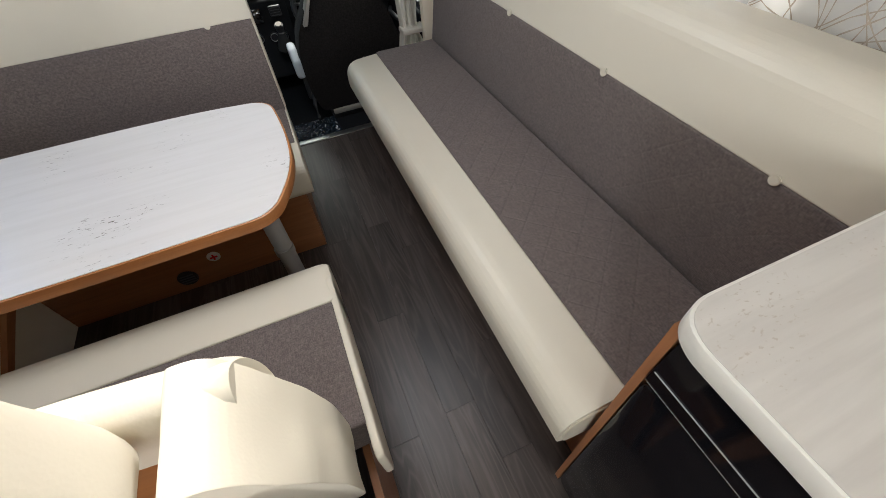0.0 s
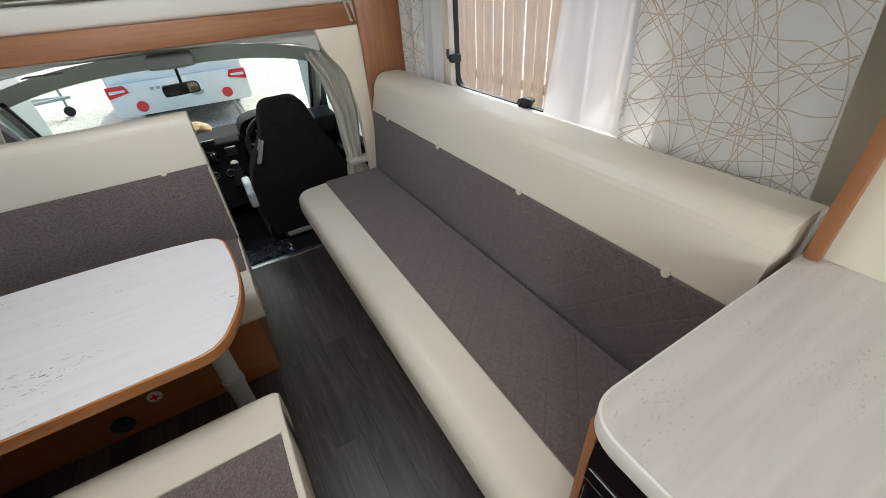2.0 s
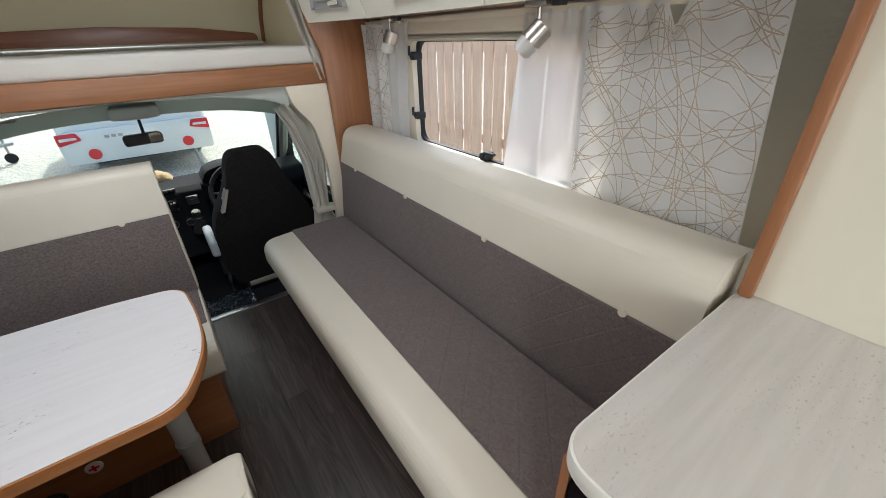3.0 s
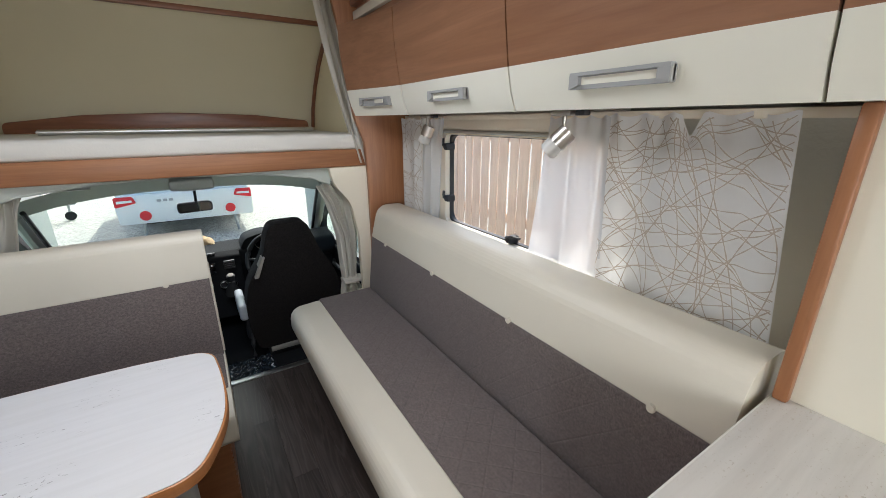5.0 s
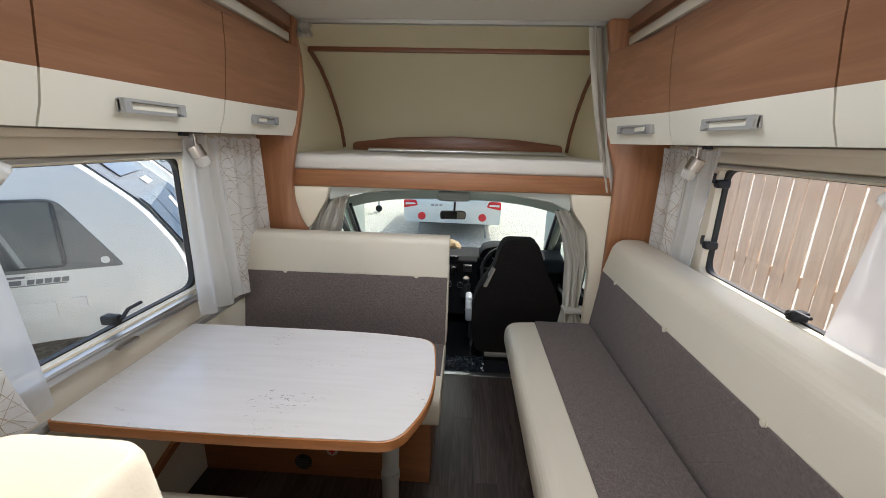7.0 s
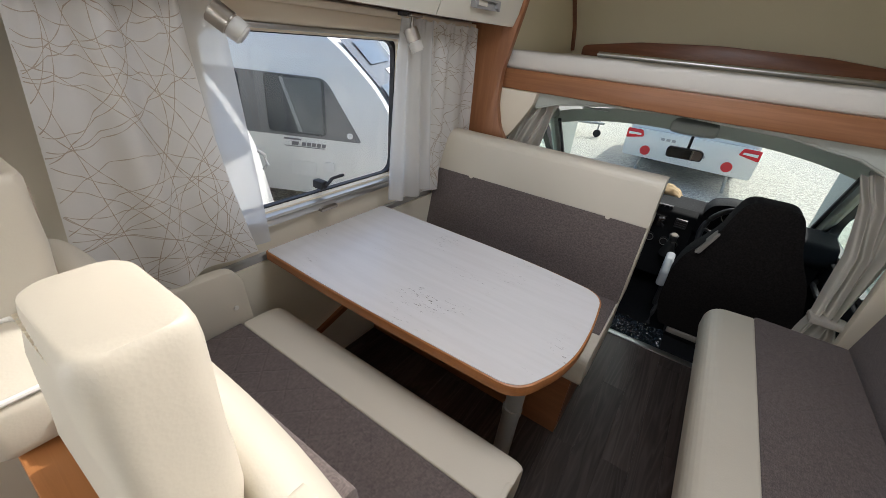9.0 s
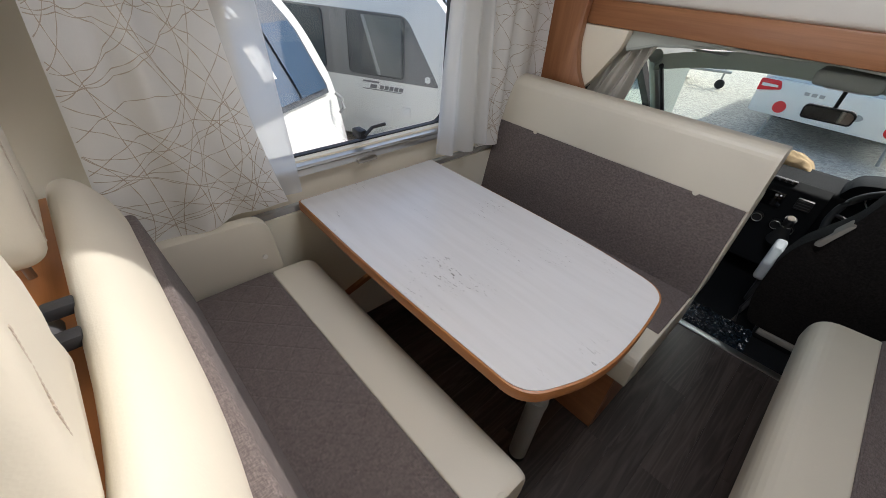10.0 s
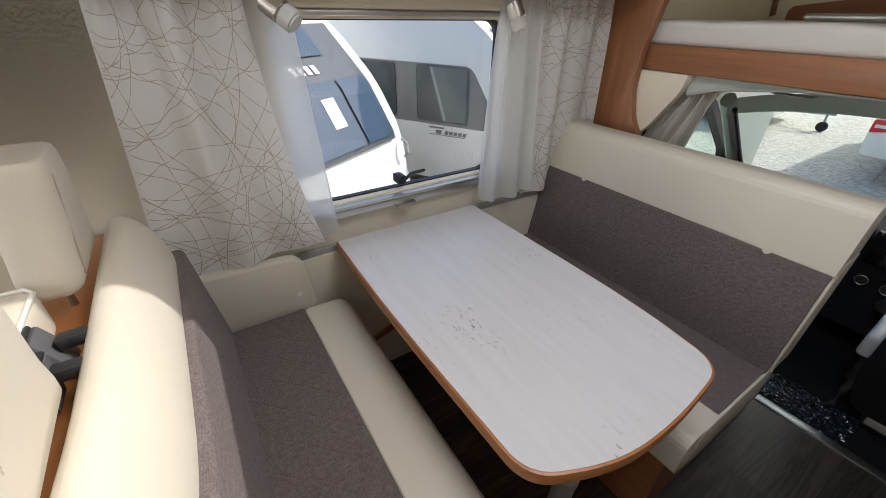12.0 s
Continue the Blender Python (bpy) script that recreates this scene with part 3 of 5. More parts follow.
GR, GL = "overhead lockers on the sofa side", "overhead lockers on the dinette side"
LOCK = "walnut and cream gloss overhead locker, closed"
locker(1.913, 2.36, 1, 0.888, 0.09, LOCK + ", its end curving in", GR, (2.0, 2.25))
locker(1.198, 1.913, 1, 0.888, 0.0, LOCK, GR, (1.40, 1.665))
locker(0.478, 1.198, 1, 0.888, 0.0, LOCK, GR, (0.695, 0.965))
locker(-0.25, 0.478, 1, 0.888, 0.0, LOCK, GR, (-0.02, 0.25))
locker(1.797, 2.36, -1, -0.903, 0.045, LOCK + ", its end curving in", GL, (1.97, 2.16))
locker(1.118, 1.797, -1, -0.903, 0.0, LOCK, GL, (1.30, 1.56))
locker(0.43, 1.118, -1, -0.903, 0.0, LOCK, GL, (0.64, 0.91))
locker(-0.26, 0.43, -1, -0.903, 0.0, LOCK, GL, (-0.03, 0.24))
for s, bx, wall in ((1, 0.888, RX), (-1, -0.903, LX)):
    solid("trim_right" if s > 0 else "trim_left", join(box(*sorted((bx - s * 0.055, wall)), -0.26, 2.33, 1.905, CEIL_Z - 0.001),
          box(*sorted((bx - s * 0.085, bx + s * 0.01)), -0.26, 2.345, 1.985, CEIL_Z - 0.002, 0.006)), WALNUT, "walnut cornice above the lockers", kind="structure")
    solid("trim_light_right" if s > 0 else "trim_light_left", box(*sorted((bx - s * 0.075, bx - s * 0.04)), -0.26, 2.34, 1.925, 1.965, 0.006), LOCKER, "cream strip along the locker tops", kind="structure")
    solid("trim_rail_right" if s > 0 else "trim_rail_left", box(*sorted((wall - s * 0.001, wall - s * 0.05)), 0.45 if s > 0 else -0.2, 2.33, 1.452, 1.474, 0.003), PANEL, "cream curtain rail under the lockers", kind="structure")

# wooden end panels between the saloon and the cab
for s in (1, -1):
    if s > 0:
        pts = [(0.715, 2.049), (0.735, 1.95), (0.765, 1.80), (0.775, 1.62), (0.795, 1.47), (0.845, 1.34), (0.855, 1.15), (0.855, 0.50), (1.127, 0.50), (1.127, 2.049)]
    else:
        pts = [(-0.80, 2.049), (-0.815, 1.99), (-0.795, 1.88), (-0.79, 1.70), (-0.82, 1.55), (-0.855, 1.40), (-0.885, 1.27), (-0.885, 1.13),
               (-0.855, 1.02), (-0.80, 0.94), (-0.72, 0.90), (-0.72, 0.45), (-1.087, 0.45), (-1.087, 2.049)]
    solid("trim_panel_right" if s > 0 else "trim_panel_left",
          prism(rounded(pts, [0.03] * (len(pts) - 3) + [0, 0, 0], 4), "y", 2.365, 2.40, 0.006), WOOD_Z, "cherry wood end panel with a curved edge")

# ---- bed over the cab ----
bed = root("over_cab_bed", (0, 2.9, 1.2), "white mattress on a wooden over-cab bed", "bed")
part("front_board", box(-0.93, 0.90, 2.425, 2.455, 1.205, 1.30, 0.008), WOOD_X, bed, "cherry wood front board")
part("bed_base", box(-0.95, 0.90, 2.456, 3.60, 1.215, 1.295), WOOD_X, bed)
mt = box(-0.94, 0.885, 2.435, 3.58, 1.298, 1.383, 0.022, 3)
bmesh.ops.subdivide_edges(mt, edges=[e for e in mt.edges if e.calc_length() > 0.3], cuts=22, use_grid_fill=True)
for v in mt.verts:
    q = noise.noise((v.co.x * 5, v.co.y * 4, 1.7)) + 0.6 * noise.noise((v.co.x * 14, v.co.y * 3, 4.2))
    v.co.z += 0.006 * q if v.co.z > 1.34 else 0.0
    v.co.y += 0.004 * noise.noise((v.co.x * 11, v.co.z * 9, 8.1))
part("mattress", mt, BED, bed, "white covered mattress")
part("headboard", prism(rounded([(-0.86, 1.36), (0.83, 1.36), (0.83, 1.455), (0.45, 1.495), (-0.05, 1.507), (-0.5, 1.49), (-0.86, 1.445)], 0.03, 4), "y", 3.50, 3.53, 0.006), WALNUT_X, bed, "walnut headboard")
rail = root("bed_guard_rail", (0, 3.1, 1.385), "silver tubular guard rail lying on the mattress", "rail")
part("bar", tube((-0.60, 2.98, 1.40), (0.74, 3.05, 1.40), 0.014), ALLOY, rail)
part("bar", tube((-0.60, 3.12, 1.398), (0.74, 3.19, 1.398), 0.010), ALLOY, rail)
for fx in (0.0, 0.33, 0.66, 1.0):
    part("strut", tube((-0.6 + 1.34 * fx, 2.98 + 0.07 * fx, 1.40), (-0.6 + 1.34 * fx, 3.12 + 0.07 * fx, 1.398), 0.008), ALLOY, rail)
vault = [(2.46, 2.05), (2.70, 2.052), (2.95, 2.03), (3.14, 1.95), (3.30, 1.84), (3.44, 1.71), (3.56, 1.56), (3.62, 1.42), (3.63, 1.20)]
solid("ceiling_over_bed", prism(vault + [(y + 0.03, z + 0.02) for y, z in vault[::-1]], "x", -0.97, 0.90), VAULT, "cream felt-lined vault over the bed")
for s, x in ((-1, -0.97), (1, 0.90)):
    solid("wall_bed_left" if s < 0 else "wall_bed_right", prism([(2.40, 1.2), (3.64, 1.2)] + vault[::-1][1:] + [(2.40, 2.05)], "x", x, x + s * 0.02), VAULT, "cream felt-lined side of the bed alcove")
    arc = [(x - s * 0.006, y - 0.012, z - 0.012) for y, z in vault[2:-1]]
    solid("trim_arc_left" if s < 0 else "trim_arc_right", sweep(arc, 0.017, 8, 1.0), WALNUT_X, "walnut arched trim in the bed alcove")
solid("trim_bed_cross", box(-0.96, 0.89, 2.935, 2.965, 2.005, 2.035, 0.006), WALNUT_X, "walnut cross trim under the roof")
solid("trim_curtain_rail", join(box(-0.80, 0.72, 2.41, 2.42, 2.03, 2.048), box(-0.80, 0.72, 2.435, 2.445, 2.03, 2.048)), ALLOY, "twin aluminium curtain rail across the ceiling")
for nm, ya, yb, xa, z0, fold in (("bed_curtain", 2.44, 2.56, 0.70, 1.26, 2.0),):
    t = root(nm, (0.72, 2.5, 2.04), "beige privacy curtain drawn aside by the bed", "curtain")
    part("cloth", grid(lambda u, v: (0.66 + 0.13 * u + 0.17 * (1 - v) ** 1.2 * (1 - 0.3 * u) + 0.012 * math.sin(u * 25), 2.43 + 0.03 * math.sin(u * 22 + v * 2) + 0.02, 1.22 + 0.82 * v), 60, 24), CAB_CURTAIN, t)
t = root("bed_curtain", (-0.82, 2.45, 2.03), "beige privacy curtain bunched at the ceiling", "curtain")
part("cloth", grid(lambda u, v: (-0.87 + 0.12 * u + 0.01 * math.sin(v * 9), 2.44 + 0.025 * math.sin(u * 30), 1.97 + 0.075 * v), 50, 8), CAB_CURTAIN, t)

# ---- cab opening ----
solid("wall_cab_left", join(prism(rounded([(-1.09, 0.3), (-0.86, 0.3), (-0.85, 0.94), (-0.80, 0.99), (-0.705, 1.145), (-0.695, 1.2045), (-1.09, 1.2045)], [0, 0, 0.03, 0.03, 0.04, 0, 0], 4), "y", 2.405, 2.45, 0.004)), PANEL, "cream moulded surround of the cab opening")
solid("wall_cab_right", join(prism(rounded([(1.13, 0.0), (0.80, 0.0), (0.79, 0.80), (0.755, 1.0), (0.665, 1.11), (0.645, 1.2045), (1.13, 1.2045)], [0, 0, 0.05, 0.06, 0.05, 0, 0], 4), "y", 2.405, 2.45, 0.004)), PANEL, "cream moulded surround of the cab opening")
# ---- cab ----
def slab(p, mat, name, label, th=0.02, kind="structure"):
    bm = bmesh.new()
    bm.faces.new([bm.verts.new(q) for q in p])
    bmesh.ops.solidify(bm, geom=bm.faces[:], thickness=th)
    return solid(name, bm, mat, label, kind=kind)


def cab_roof(u, v):
    y = 2.46 + (3.34 - 2.46) * v
    half = 0.965 - 0.03 * v
    x = -0.03 + half * (2 * u - 1)
    return (x, y, 1.20 - 0.10 * v ** 1.5 - 0.05 * abs(2 * u - 1) ** 8 + 0.012 * math.sin(v * 9))


solid("ceiling_cab", grid(cab_roof, 40, 16, 0.02), GREIGE, "grey-green moulded cab headlining")
ARCH = [(-0.71, 1.135), (-0.60, 1.17), (-0.36, 1.20), (-0.04, 1.21), (0.33, 1.195), (0.56, 1.16), (0.66, 1.115)]
solid("trim_cab_fascia", prism(ARCH + [(0.66, 1.2045), (-0.71, 1.2045)], "y", 2.458, 2.475), GREIGE, "grey-green lining between bed board and cab roof")
solid("trim_cab_arch", sweep([(x, 2.468, z - 0.004) for x, z in ARCH], 0.008, 8), GREIGE, "grey-green edge of the cab headlining")
solid("trim_header", grid(lambda u, v: (-0.018 + 0.83 * (2 * u - 1), 3.30 + 0.04 * v - 0.09 * abs(2 * u - 1) ** 2.5, 1.032 + 0.08 * v - 0.085 * abs(2 * u - 1) ** 3), 40, 4, 0.03), GREIGE, "grey-green windscreen header trim")
con = root("roof_console", (0, 3.2, 1.1), "grey overhead console with reading lamp", "console")
part("housing", box(-0.13, 0.11, 3.10, 3.30, 1.045, 1.11, 0.02, 3), GREIGE, con)
part("lens", box(-0.08, 0.06, 3.13, 3.22, 1.039, 1.049, 0.004), FROST, con)
vis = root("sun_visor_label", (-0.62, 3.2, 1.09), "white warning sticker on the cab roof lining", "sticker")
part("sheet", box(-0.66, -0.50, 3.12, 3.20, 1.0895, 1.092), PAPER, vis)
mir = root("rear_view_mirror", (-0.02, 3.42, 0.89), "black-backed interior rear-view mirror", "mirror")
part("glass", prism(rounded([(-0.115, 0.86), (0.075, 0.865), (0.08, 0.905), (0.06, 0.92), (-0.11, 0.915), (-0.12, 0.90)], 0.012, 4), "y", 3.386, 3.390), MIRROR, mir, "mirror glass")
part("shell", prism(rounded([(-0.122, 0.853), (0.082, 0.858), (0.087, 0.91), (0.065, 0.927), (-0.115, 0.922), (-0.127, 0.905)], 0.015, 4), "y", 3.391, 3.42, 0.008), BLACK, mir, "black plastic shell")
part("stem", tube((-0.01, 3.41, 0.92), (-0.005, 3.35, 1.06), 0.009), BLACK, mir)
# windscreen, pillars, cab sides
ws = new("window_screen", None)
tagged(ws, "large curved windscreen looking onto a gravel yard", "window", kind="structure")
wsb = part("pane", grid(lambda u, v: (-0.018 + (0.82 + 0.11 * (1 - v)) * (2 * u - 1), 3.355 + 0.83 * (1 - v) - 0.12 * abs(2 * u - 1) ** 2.5, 0.38 + 0.70 * v - 0.09 * v * abs(2 * u - 1) ** 4), 30, 8), WINDSCREEN, ws)
wsb.visible_shadow = False
for s in (-1, 1):
    part("seal", sweep([(-0.018 + s * (0.792 + 0.105 * (1 - v)), 3.205 + 0.85 * (1 - v), 0.38 + 0.60 * v) for v in [i / 10 for i in range(11)]], 0.013, 8), BLACK, ws, "black windscreen seal")
for s in (-1, 1):
    a = [(-0.018 + s * (0.845 + 0.10 * (1 - v)), 3.22 + 0.86 * (1 - v), 0.34 + 0.68 * v) for v in [i / 10 for i in range(11)]]
    solid("trim_pillar_left" if s < 0 else "trim_pillar_right", sweep(a, 0.036, 10, 1.2), GREIGE, "grey-green windscreen pillar trim")
    x = -0.03 + s * 0.955
    side = join(wall_with_holes(*sorted((x, x + s * 0.05)), 2.45, 4.3, -0.1, 1.18, [(2.72, 3.78, 0.50, 1.0)]),
                prism([(3.32, 1.0), (3.78, 1.0), (3.78, 0.66)], "x", x, x + s * 0.05))
    solid("wall_cabside_left" if s < 0 else "wall_cabside_right", side, GREIGE, "grey-green cab side with door window")
    dc = root("door_card", (x, 3.1, 0), "dark plastic cab door lining", "door lining")
    part("panel", box(*sorted((x - s * 0.001, x - s * 0.045)), 2.62, 3.75, -0.02, 0.49, 0.015, 3), DARK_TRIM, dc)
    part("pull", sweep([(x - s * 0.05, 2.95, 0.36), (x - s * 0.085, 3.05, 0.37), (x - s * 0.085, 3.2, 0.37), (x - s * 0.05, 3.3, 0.36)], 0.014), BLACK, dc)
    w = root("window_cabdoor", (x, 3.05, 0.5), "cab door window with black seal", "window", kind="structure")
    outer, inner = [(2.71, 0.49), (3.80, 0.49), (3.77, 0.65), (3.31, 1.01), (2.71, 1.01)], [(2.75, 0.52), (3.72, 0.52), (3.70, 0.63), (3.29, 0.97), (2.75, 0.97)]
    bm = bmesh.new()
    A = [[bm.verts.new((x - s * q, u, v)) for u, v in rounded(p, 0.06, 5)] for q in (0.02, -0.03) for p in (outer, inner)]
    k = len(A[0])
    for j in range(k):
        n2 = (j + 1) % k
        for q in ((A[0][j], A[0][n2], A[1][n2], A[1][j]), (A[2][j], A[3][j], A[3][n2], A[2][n2]), (A[1][j], A[1][n2], A[3][n2], A[3][j]), (A[0][j], A[2][j], A[2][n2], A[0][n2])):
            bm.faces.new(q)
    part("seal", bm, BLACK, w)
    p2 = part("pane", prism(inner, "x", x + s * 0.02, x + s * 0.024), WINDSCREEN, w)
    p2.visible_shadow = False
solid("floor_cab", box(-0.98, 0.93, STEP, 4.2, -0.08, -0.03), DARK_TRIM, "dark cab floor carpet")
solid("wall_bulkhead", box(-0.98, 0.93, 3.9, 4.25, -0.05, 0.36), DARK_TRIM, "dark bulkhead under the windscreen")
dash = root("dashboard", (0, 3.5, 0), "dark grey plastic dashboard with centre console", "dashboard")
part("top", prism(rounded([(3.28, 0.46), (3.33, 0.56), (3.55, 0.585), (3.95, 0.46), (4.1, 0.40), (4.1, 0.30), (3.40, 0.30)], 0.03, 4), "x", -0.95, 0.90, 0.006), DARK_TRIM, dash)
part("lower_panel", prism(rounded([(3.34, 0.05), (3.31, 0.45), (3.45, 0.45), (3.45, 0.05)], 0.02, 3), "x", -0.90, 0.86), DARK_TRIM, dash)
part("cowl", prism(rounded([(0.20, 0.56), (0.24, 0.64), (0.33, 0.665), (0.50, 0.665), (0.60, 0.64), (0.64, 0.56)], 0.03, 4), "y", 3.30, 3.50, 0.01), DARK_TRIM, dash, "instrument cowl")
for cx in (0.35, 0.48):
    d = part("dial", tube((cx, 3.285, 0.60), (cx, 3.30, 0.60), 0.045, seg=24), BLACK_GLOSS, dash, "round instrument dial")
    part("bezel", moved(sweep([(cx + 0.047 * math.cos(a), 3.284, 0.60 + 0.047 * math.sin(a)) for a in [i * 0.2618 for i in range(25)]], 0.003, 6), Matrix()), CHROME, d)
cc = part("centre_console", prism(rounded([(3.20, 0.10), (3.26, 0.54), (3.34, 0.575), (3.36, 0.10)], 0.02, 3), "x", -0.09, 0.19, 0.008), DARK_TRIM, dash, "centre console")
part("screen", moved(box(-0.07, 0.03, -0.004, 0.004, -0.04, 0.04, 0.003), Matrix.Translation((0.0, 3.238, 0.475)) @ Matrix.Rotation(radians(-7.8), 4, "X")), BLACK_GLOSS, cc, "black media screen")
for vx, vz in ((0.115, 0.49), (-0.02, 0.56)):
    v = part("air_vent", box(vx - 0.035, vx + 0.035, 3.225, 3.25, vz - 0.03, vz + 0.03, 0.006) if vx > 0 else box(vx - 0.06, vx + 0.06, 3.29, 3.31, vz - 0.006, vz + 0.012, 0.003), BLACK, cc, "slatted air vent")
    for q in range(4):
        part("slat", box(vx - 0.03, vx + 0.03, 3.222, 3.228, vz - 0.022 + q * 0.014, vz - 0.019 + q * 0.014) if vx > 0 else box(vx - 0.05 + q * 0.028, vx - 0.04 + q * 0.028, 3.285, 3.292, vz - 0.004, vz + 0.01), CABLE, v)
for kx, kz in ((-0.03, 0.36), (0.06, 0.355), (0.12, 0.35)):
    k = part("control_knob", tube((kx, 3.205, kz), (kx, 3.24, kz), 0.026, seg=24, bev=0.003), BLACK, cc, "round heater control")
    part("ring", sweep([(kx + 0.023 * math.cos(a), 3.204, kz + 0.023 * math.sin(a)) for a in [i * 0.2618 for i in range(25)]], 0.002, 6), ALLOY, k)
gs = root("gear_lever", (0.105, 3.12, 0.30), "gear lever with chrome-ringed knob", "lever")
part("gaiter", tube((0.105, 3.16, 0.30), (0.105, 3.13, 0.40), 0.05, 0.02, 16), RUBBER, gs)
part("knob", tube((0.105, 3.12, 0.41), (0.105, 3.10, 0.455), 0.022, 0.026, 18, 0.004), BLACK, gs)
part("cap", tube((0.105, 3.099, 0.456), (0.105, 3.097, 0.460), 0.017, seg=18), CHROME, gs, "chrome cap")
sw = root("steering_wheel", (0.42, 3.12, 0.52), "black four-spoke steering wheel", "steering wheel")
tl = Matrix.Translation((0.42, 3.13, 0.505)) @ Matrix.Rotation(radians(-28), 4, "X")
part("rim", moved(sweep([(0.195 * math.cos(a), 0, 0.195 * math.sin(a)) for a in [i * math.pi / 24 for i in range(49)]], 0.016, 10), tl), BLACK, sw)
part("hub", moved(box(-0.075, 0.075, -0.01, 0.05, -0.07, 0.06, 0.02, 3), tl), BLACK, sw)
for a in (0.15, 2.99, 4.3, 5.12):
    part("spoke", moved(sweep([(0.06 * math.cos(a), 0.01, 0.06 * math.sin(a)), (0.19 * math.cos(a), 0, 0.19 * math.sin(a))], 0.015, 8, 0.6), tl), CABLE, sw)
tc = root("folded_cloth", (0.02, 3.62, 0.57), "crumpled tan cloth lying on the dashboard", "cloth")
part("cloth", grid(lambda u, v: (-0.19 + 0.25 * u, 3.50 + 0.22 * v, 0.575 + 0.075 * math.sin(math.pi * u) ** 0.6 * math.sin(math.pi * v) ** 0.6 + 0.012 * noise.noise((u * 6, v * 6, 3)) - 0.03 * v), 30, 30), TAN, tc)


def cab_seat():
    t = root("driver_seat", (0.46, 2.85, 0), "dark charcoal cloth driver's seat with grey piping", "seat")
    back = rounded([(0.19, 0.045), (0.66, 0.045), (0.735, 0.20), (0.74, 0.38), (0.69, 0.54), (0.61, 0.68), (0.575, 0.79), (0.54, 0.872), (0.335, 0.872), (0.302, 0.79), (0.278, 0.68), (0.175, 0.52), (0.148, 0.40), (0.15, 0.20)], 0.05, 5)
    bm = prism(back, "y", 2.70, 2.84, 0.035, 4)
    for v in bm.verts:
        k = max(0.0, v.co.z - 0.10)
        v.co.y += 0.02 - 0.10 * k + 0.02 * math.cos((v.co.x - 0.46) * 6)
    part("backrest", bm, CHARCOAL, t)
    part("cushion", box(0.20, 0.72, 2.84, 3.28, 0.12, 0.30, 0.05, 4), CHARCOAL, t)
    bm = prism(rounded([(0.212, 0.56), (0.268, 0.68), (0.286, 0.685), (0.236, 0.56)], 0.006, 2), "y", 2.645, 2.72, 0.006)
    part("side_patch", bm, painted_patch, t, "pale grey fabric patch")
    part("hem", box(0.25, 0.62, 2.715, 2.735, 0.012, 0.044, 0.006), painted_patch, t, "pale fabric hem strip")
    part("swivel_base", box(0.24, 0.68, 2.74, 3.2, -0.03, 0.09, 0.015), BLACK, t)
    arm = part("armrest", box(0.105, 0.155, 2.74, 3.06, 0.262, 0.365, 0.018, 3), ARM, t, "pale grey vinyl armrest")
    part("arm_bracket", box(0.13, 0.20, 2.76, 2.82, 0.12, 0.30, 0.012), BLACK, arm)
    part("recline_lever", sweep([(0.17, 2.78, 0.20), (0.15, 2.72, 0.10), (0.15, 2.70, 0.03)], 0.012), BLACK, t)
    return t


painted_patch = painted("grey_piping_cloth", (0.30, 0.28, 0.25), 0.9, 200, 0.3)
cab_seat()

# cab curtains
def draped(name, left, right, y, label, seed, n=3, depth=0.022):
    """A gathered curtain between two edges, each a row of (z, x) from its foot up."""
    t = root(name, (left[-1][1], y, left[-1][0]), label, "curtain")

    def f(u, v):
        (za, xa), (zb, xb) = [[float(np.interp(v * (len(e) - 1), range(len(e)), [p[i] for p in e])) for i in (0, 1)] for e in (left, right)]
        fold = math.sin(u * n * 6.283 + seed + 0.8 * math.sin(v * 3)) + 0.4 * math.sin(u * n * 14.1 + v * 4)
        return (xa + (xb - xa) * u + 0.006 * math.sin(v * 9 + u * 7 + seed), y + depth * fold, za + (zb - za) * u)
    part("cloth", grid(f, 80, 30), CAB_CURTAIN, t)
    return t


draped("cab_curtain", [(0.10, 0.64), (0.42, 0.675), (0.50, 0.70), (0.79, 0.677), (1.0, 0.625), (1.10, 0.588)], [(0.10, 0.81), (0.42, 0.82), (0.505, 0.79), (0.81, 0.81), (0.99, 0.785), (1.125, 0.69)], 2.485,
       "taupe cab curtain gathered by a tie beside the opening", 1.0, 3)
tie = root("curtain_tie", (0.75, 2.46, 0.50), "taupe fabric curtain tie", "tie")
part("band", box(0.685, 0.815, 2.435, 2.52, 0.49, 0.518, 0.008), CAB_CURTAIN, tie)
draped("cab_curtain", [(0.70, -0.91), (0.80, -0.90), (0.91, -0.87), (1.05, -0.80), (1.14, -0.75)], [(0.70, -0.69), (0.80, -0.68), (0.93, -0.665), (1.08, -0.625), (1.16, -0.60)], 2.50,
       "taupe cab curtain bunched beside the opening", 3.0, 3)
wrap = root("plastic_wrap", (0.10, 2.62, -0.03), "crumpled clear plastic wrap on the dark blue cab mat", "plastic wrap")
part("film", grid(lambda u, v: (-0.05 + 0.30 * u, 2.535 + 0.22 * v, -0.022 + 0.022 * abs(noise.noise((u * 9, v * 7, 2.2))) + 0.014 * abs(noise.noise((u * 26, v * 21, 5.0)))), 70, 50), WRAP, wrap)

# ---- sofa along the right wall ----
sofa = root("sofa", (0.75, 1.4, 0), "long cream leather and taupe woven side sofa", "sofa")
SY0, SY1 = 0.457, 2.235


def along(profile, a0, a1, axis, bev, seg=3):
    return prism(profile, axis, a0, a1, bev, seg)


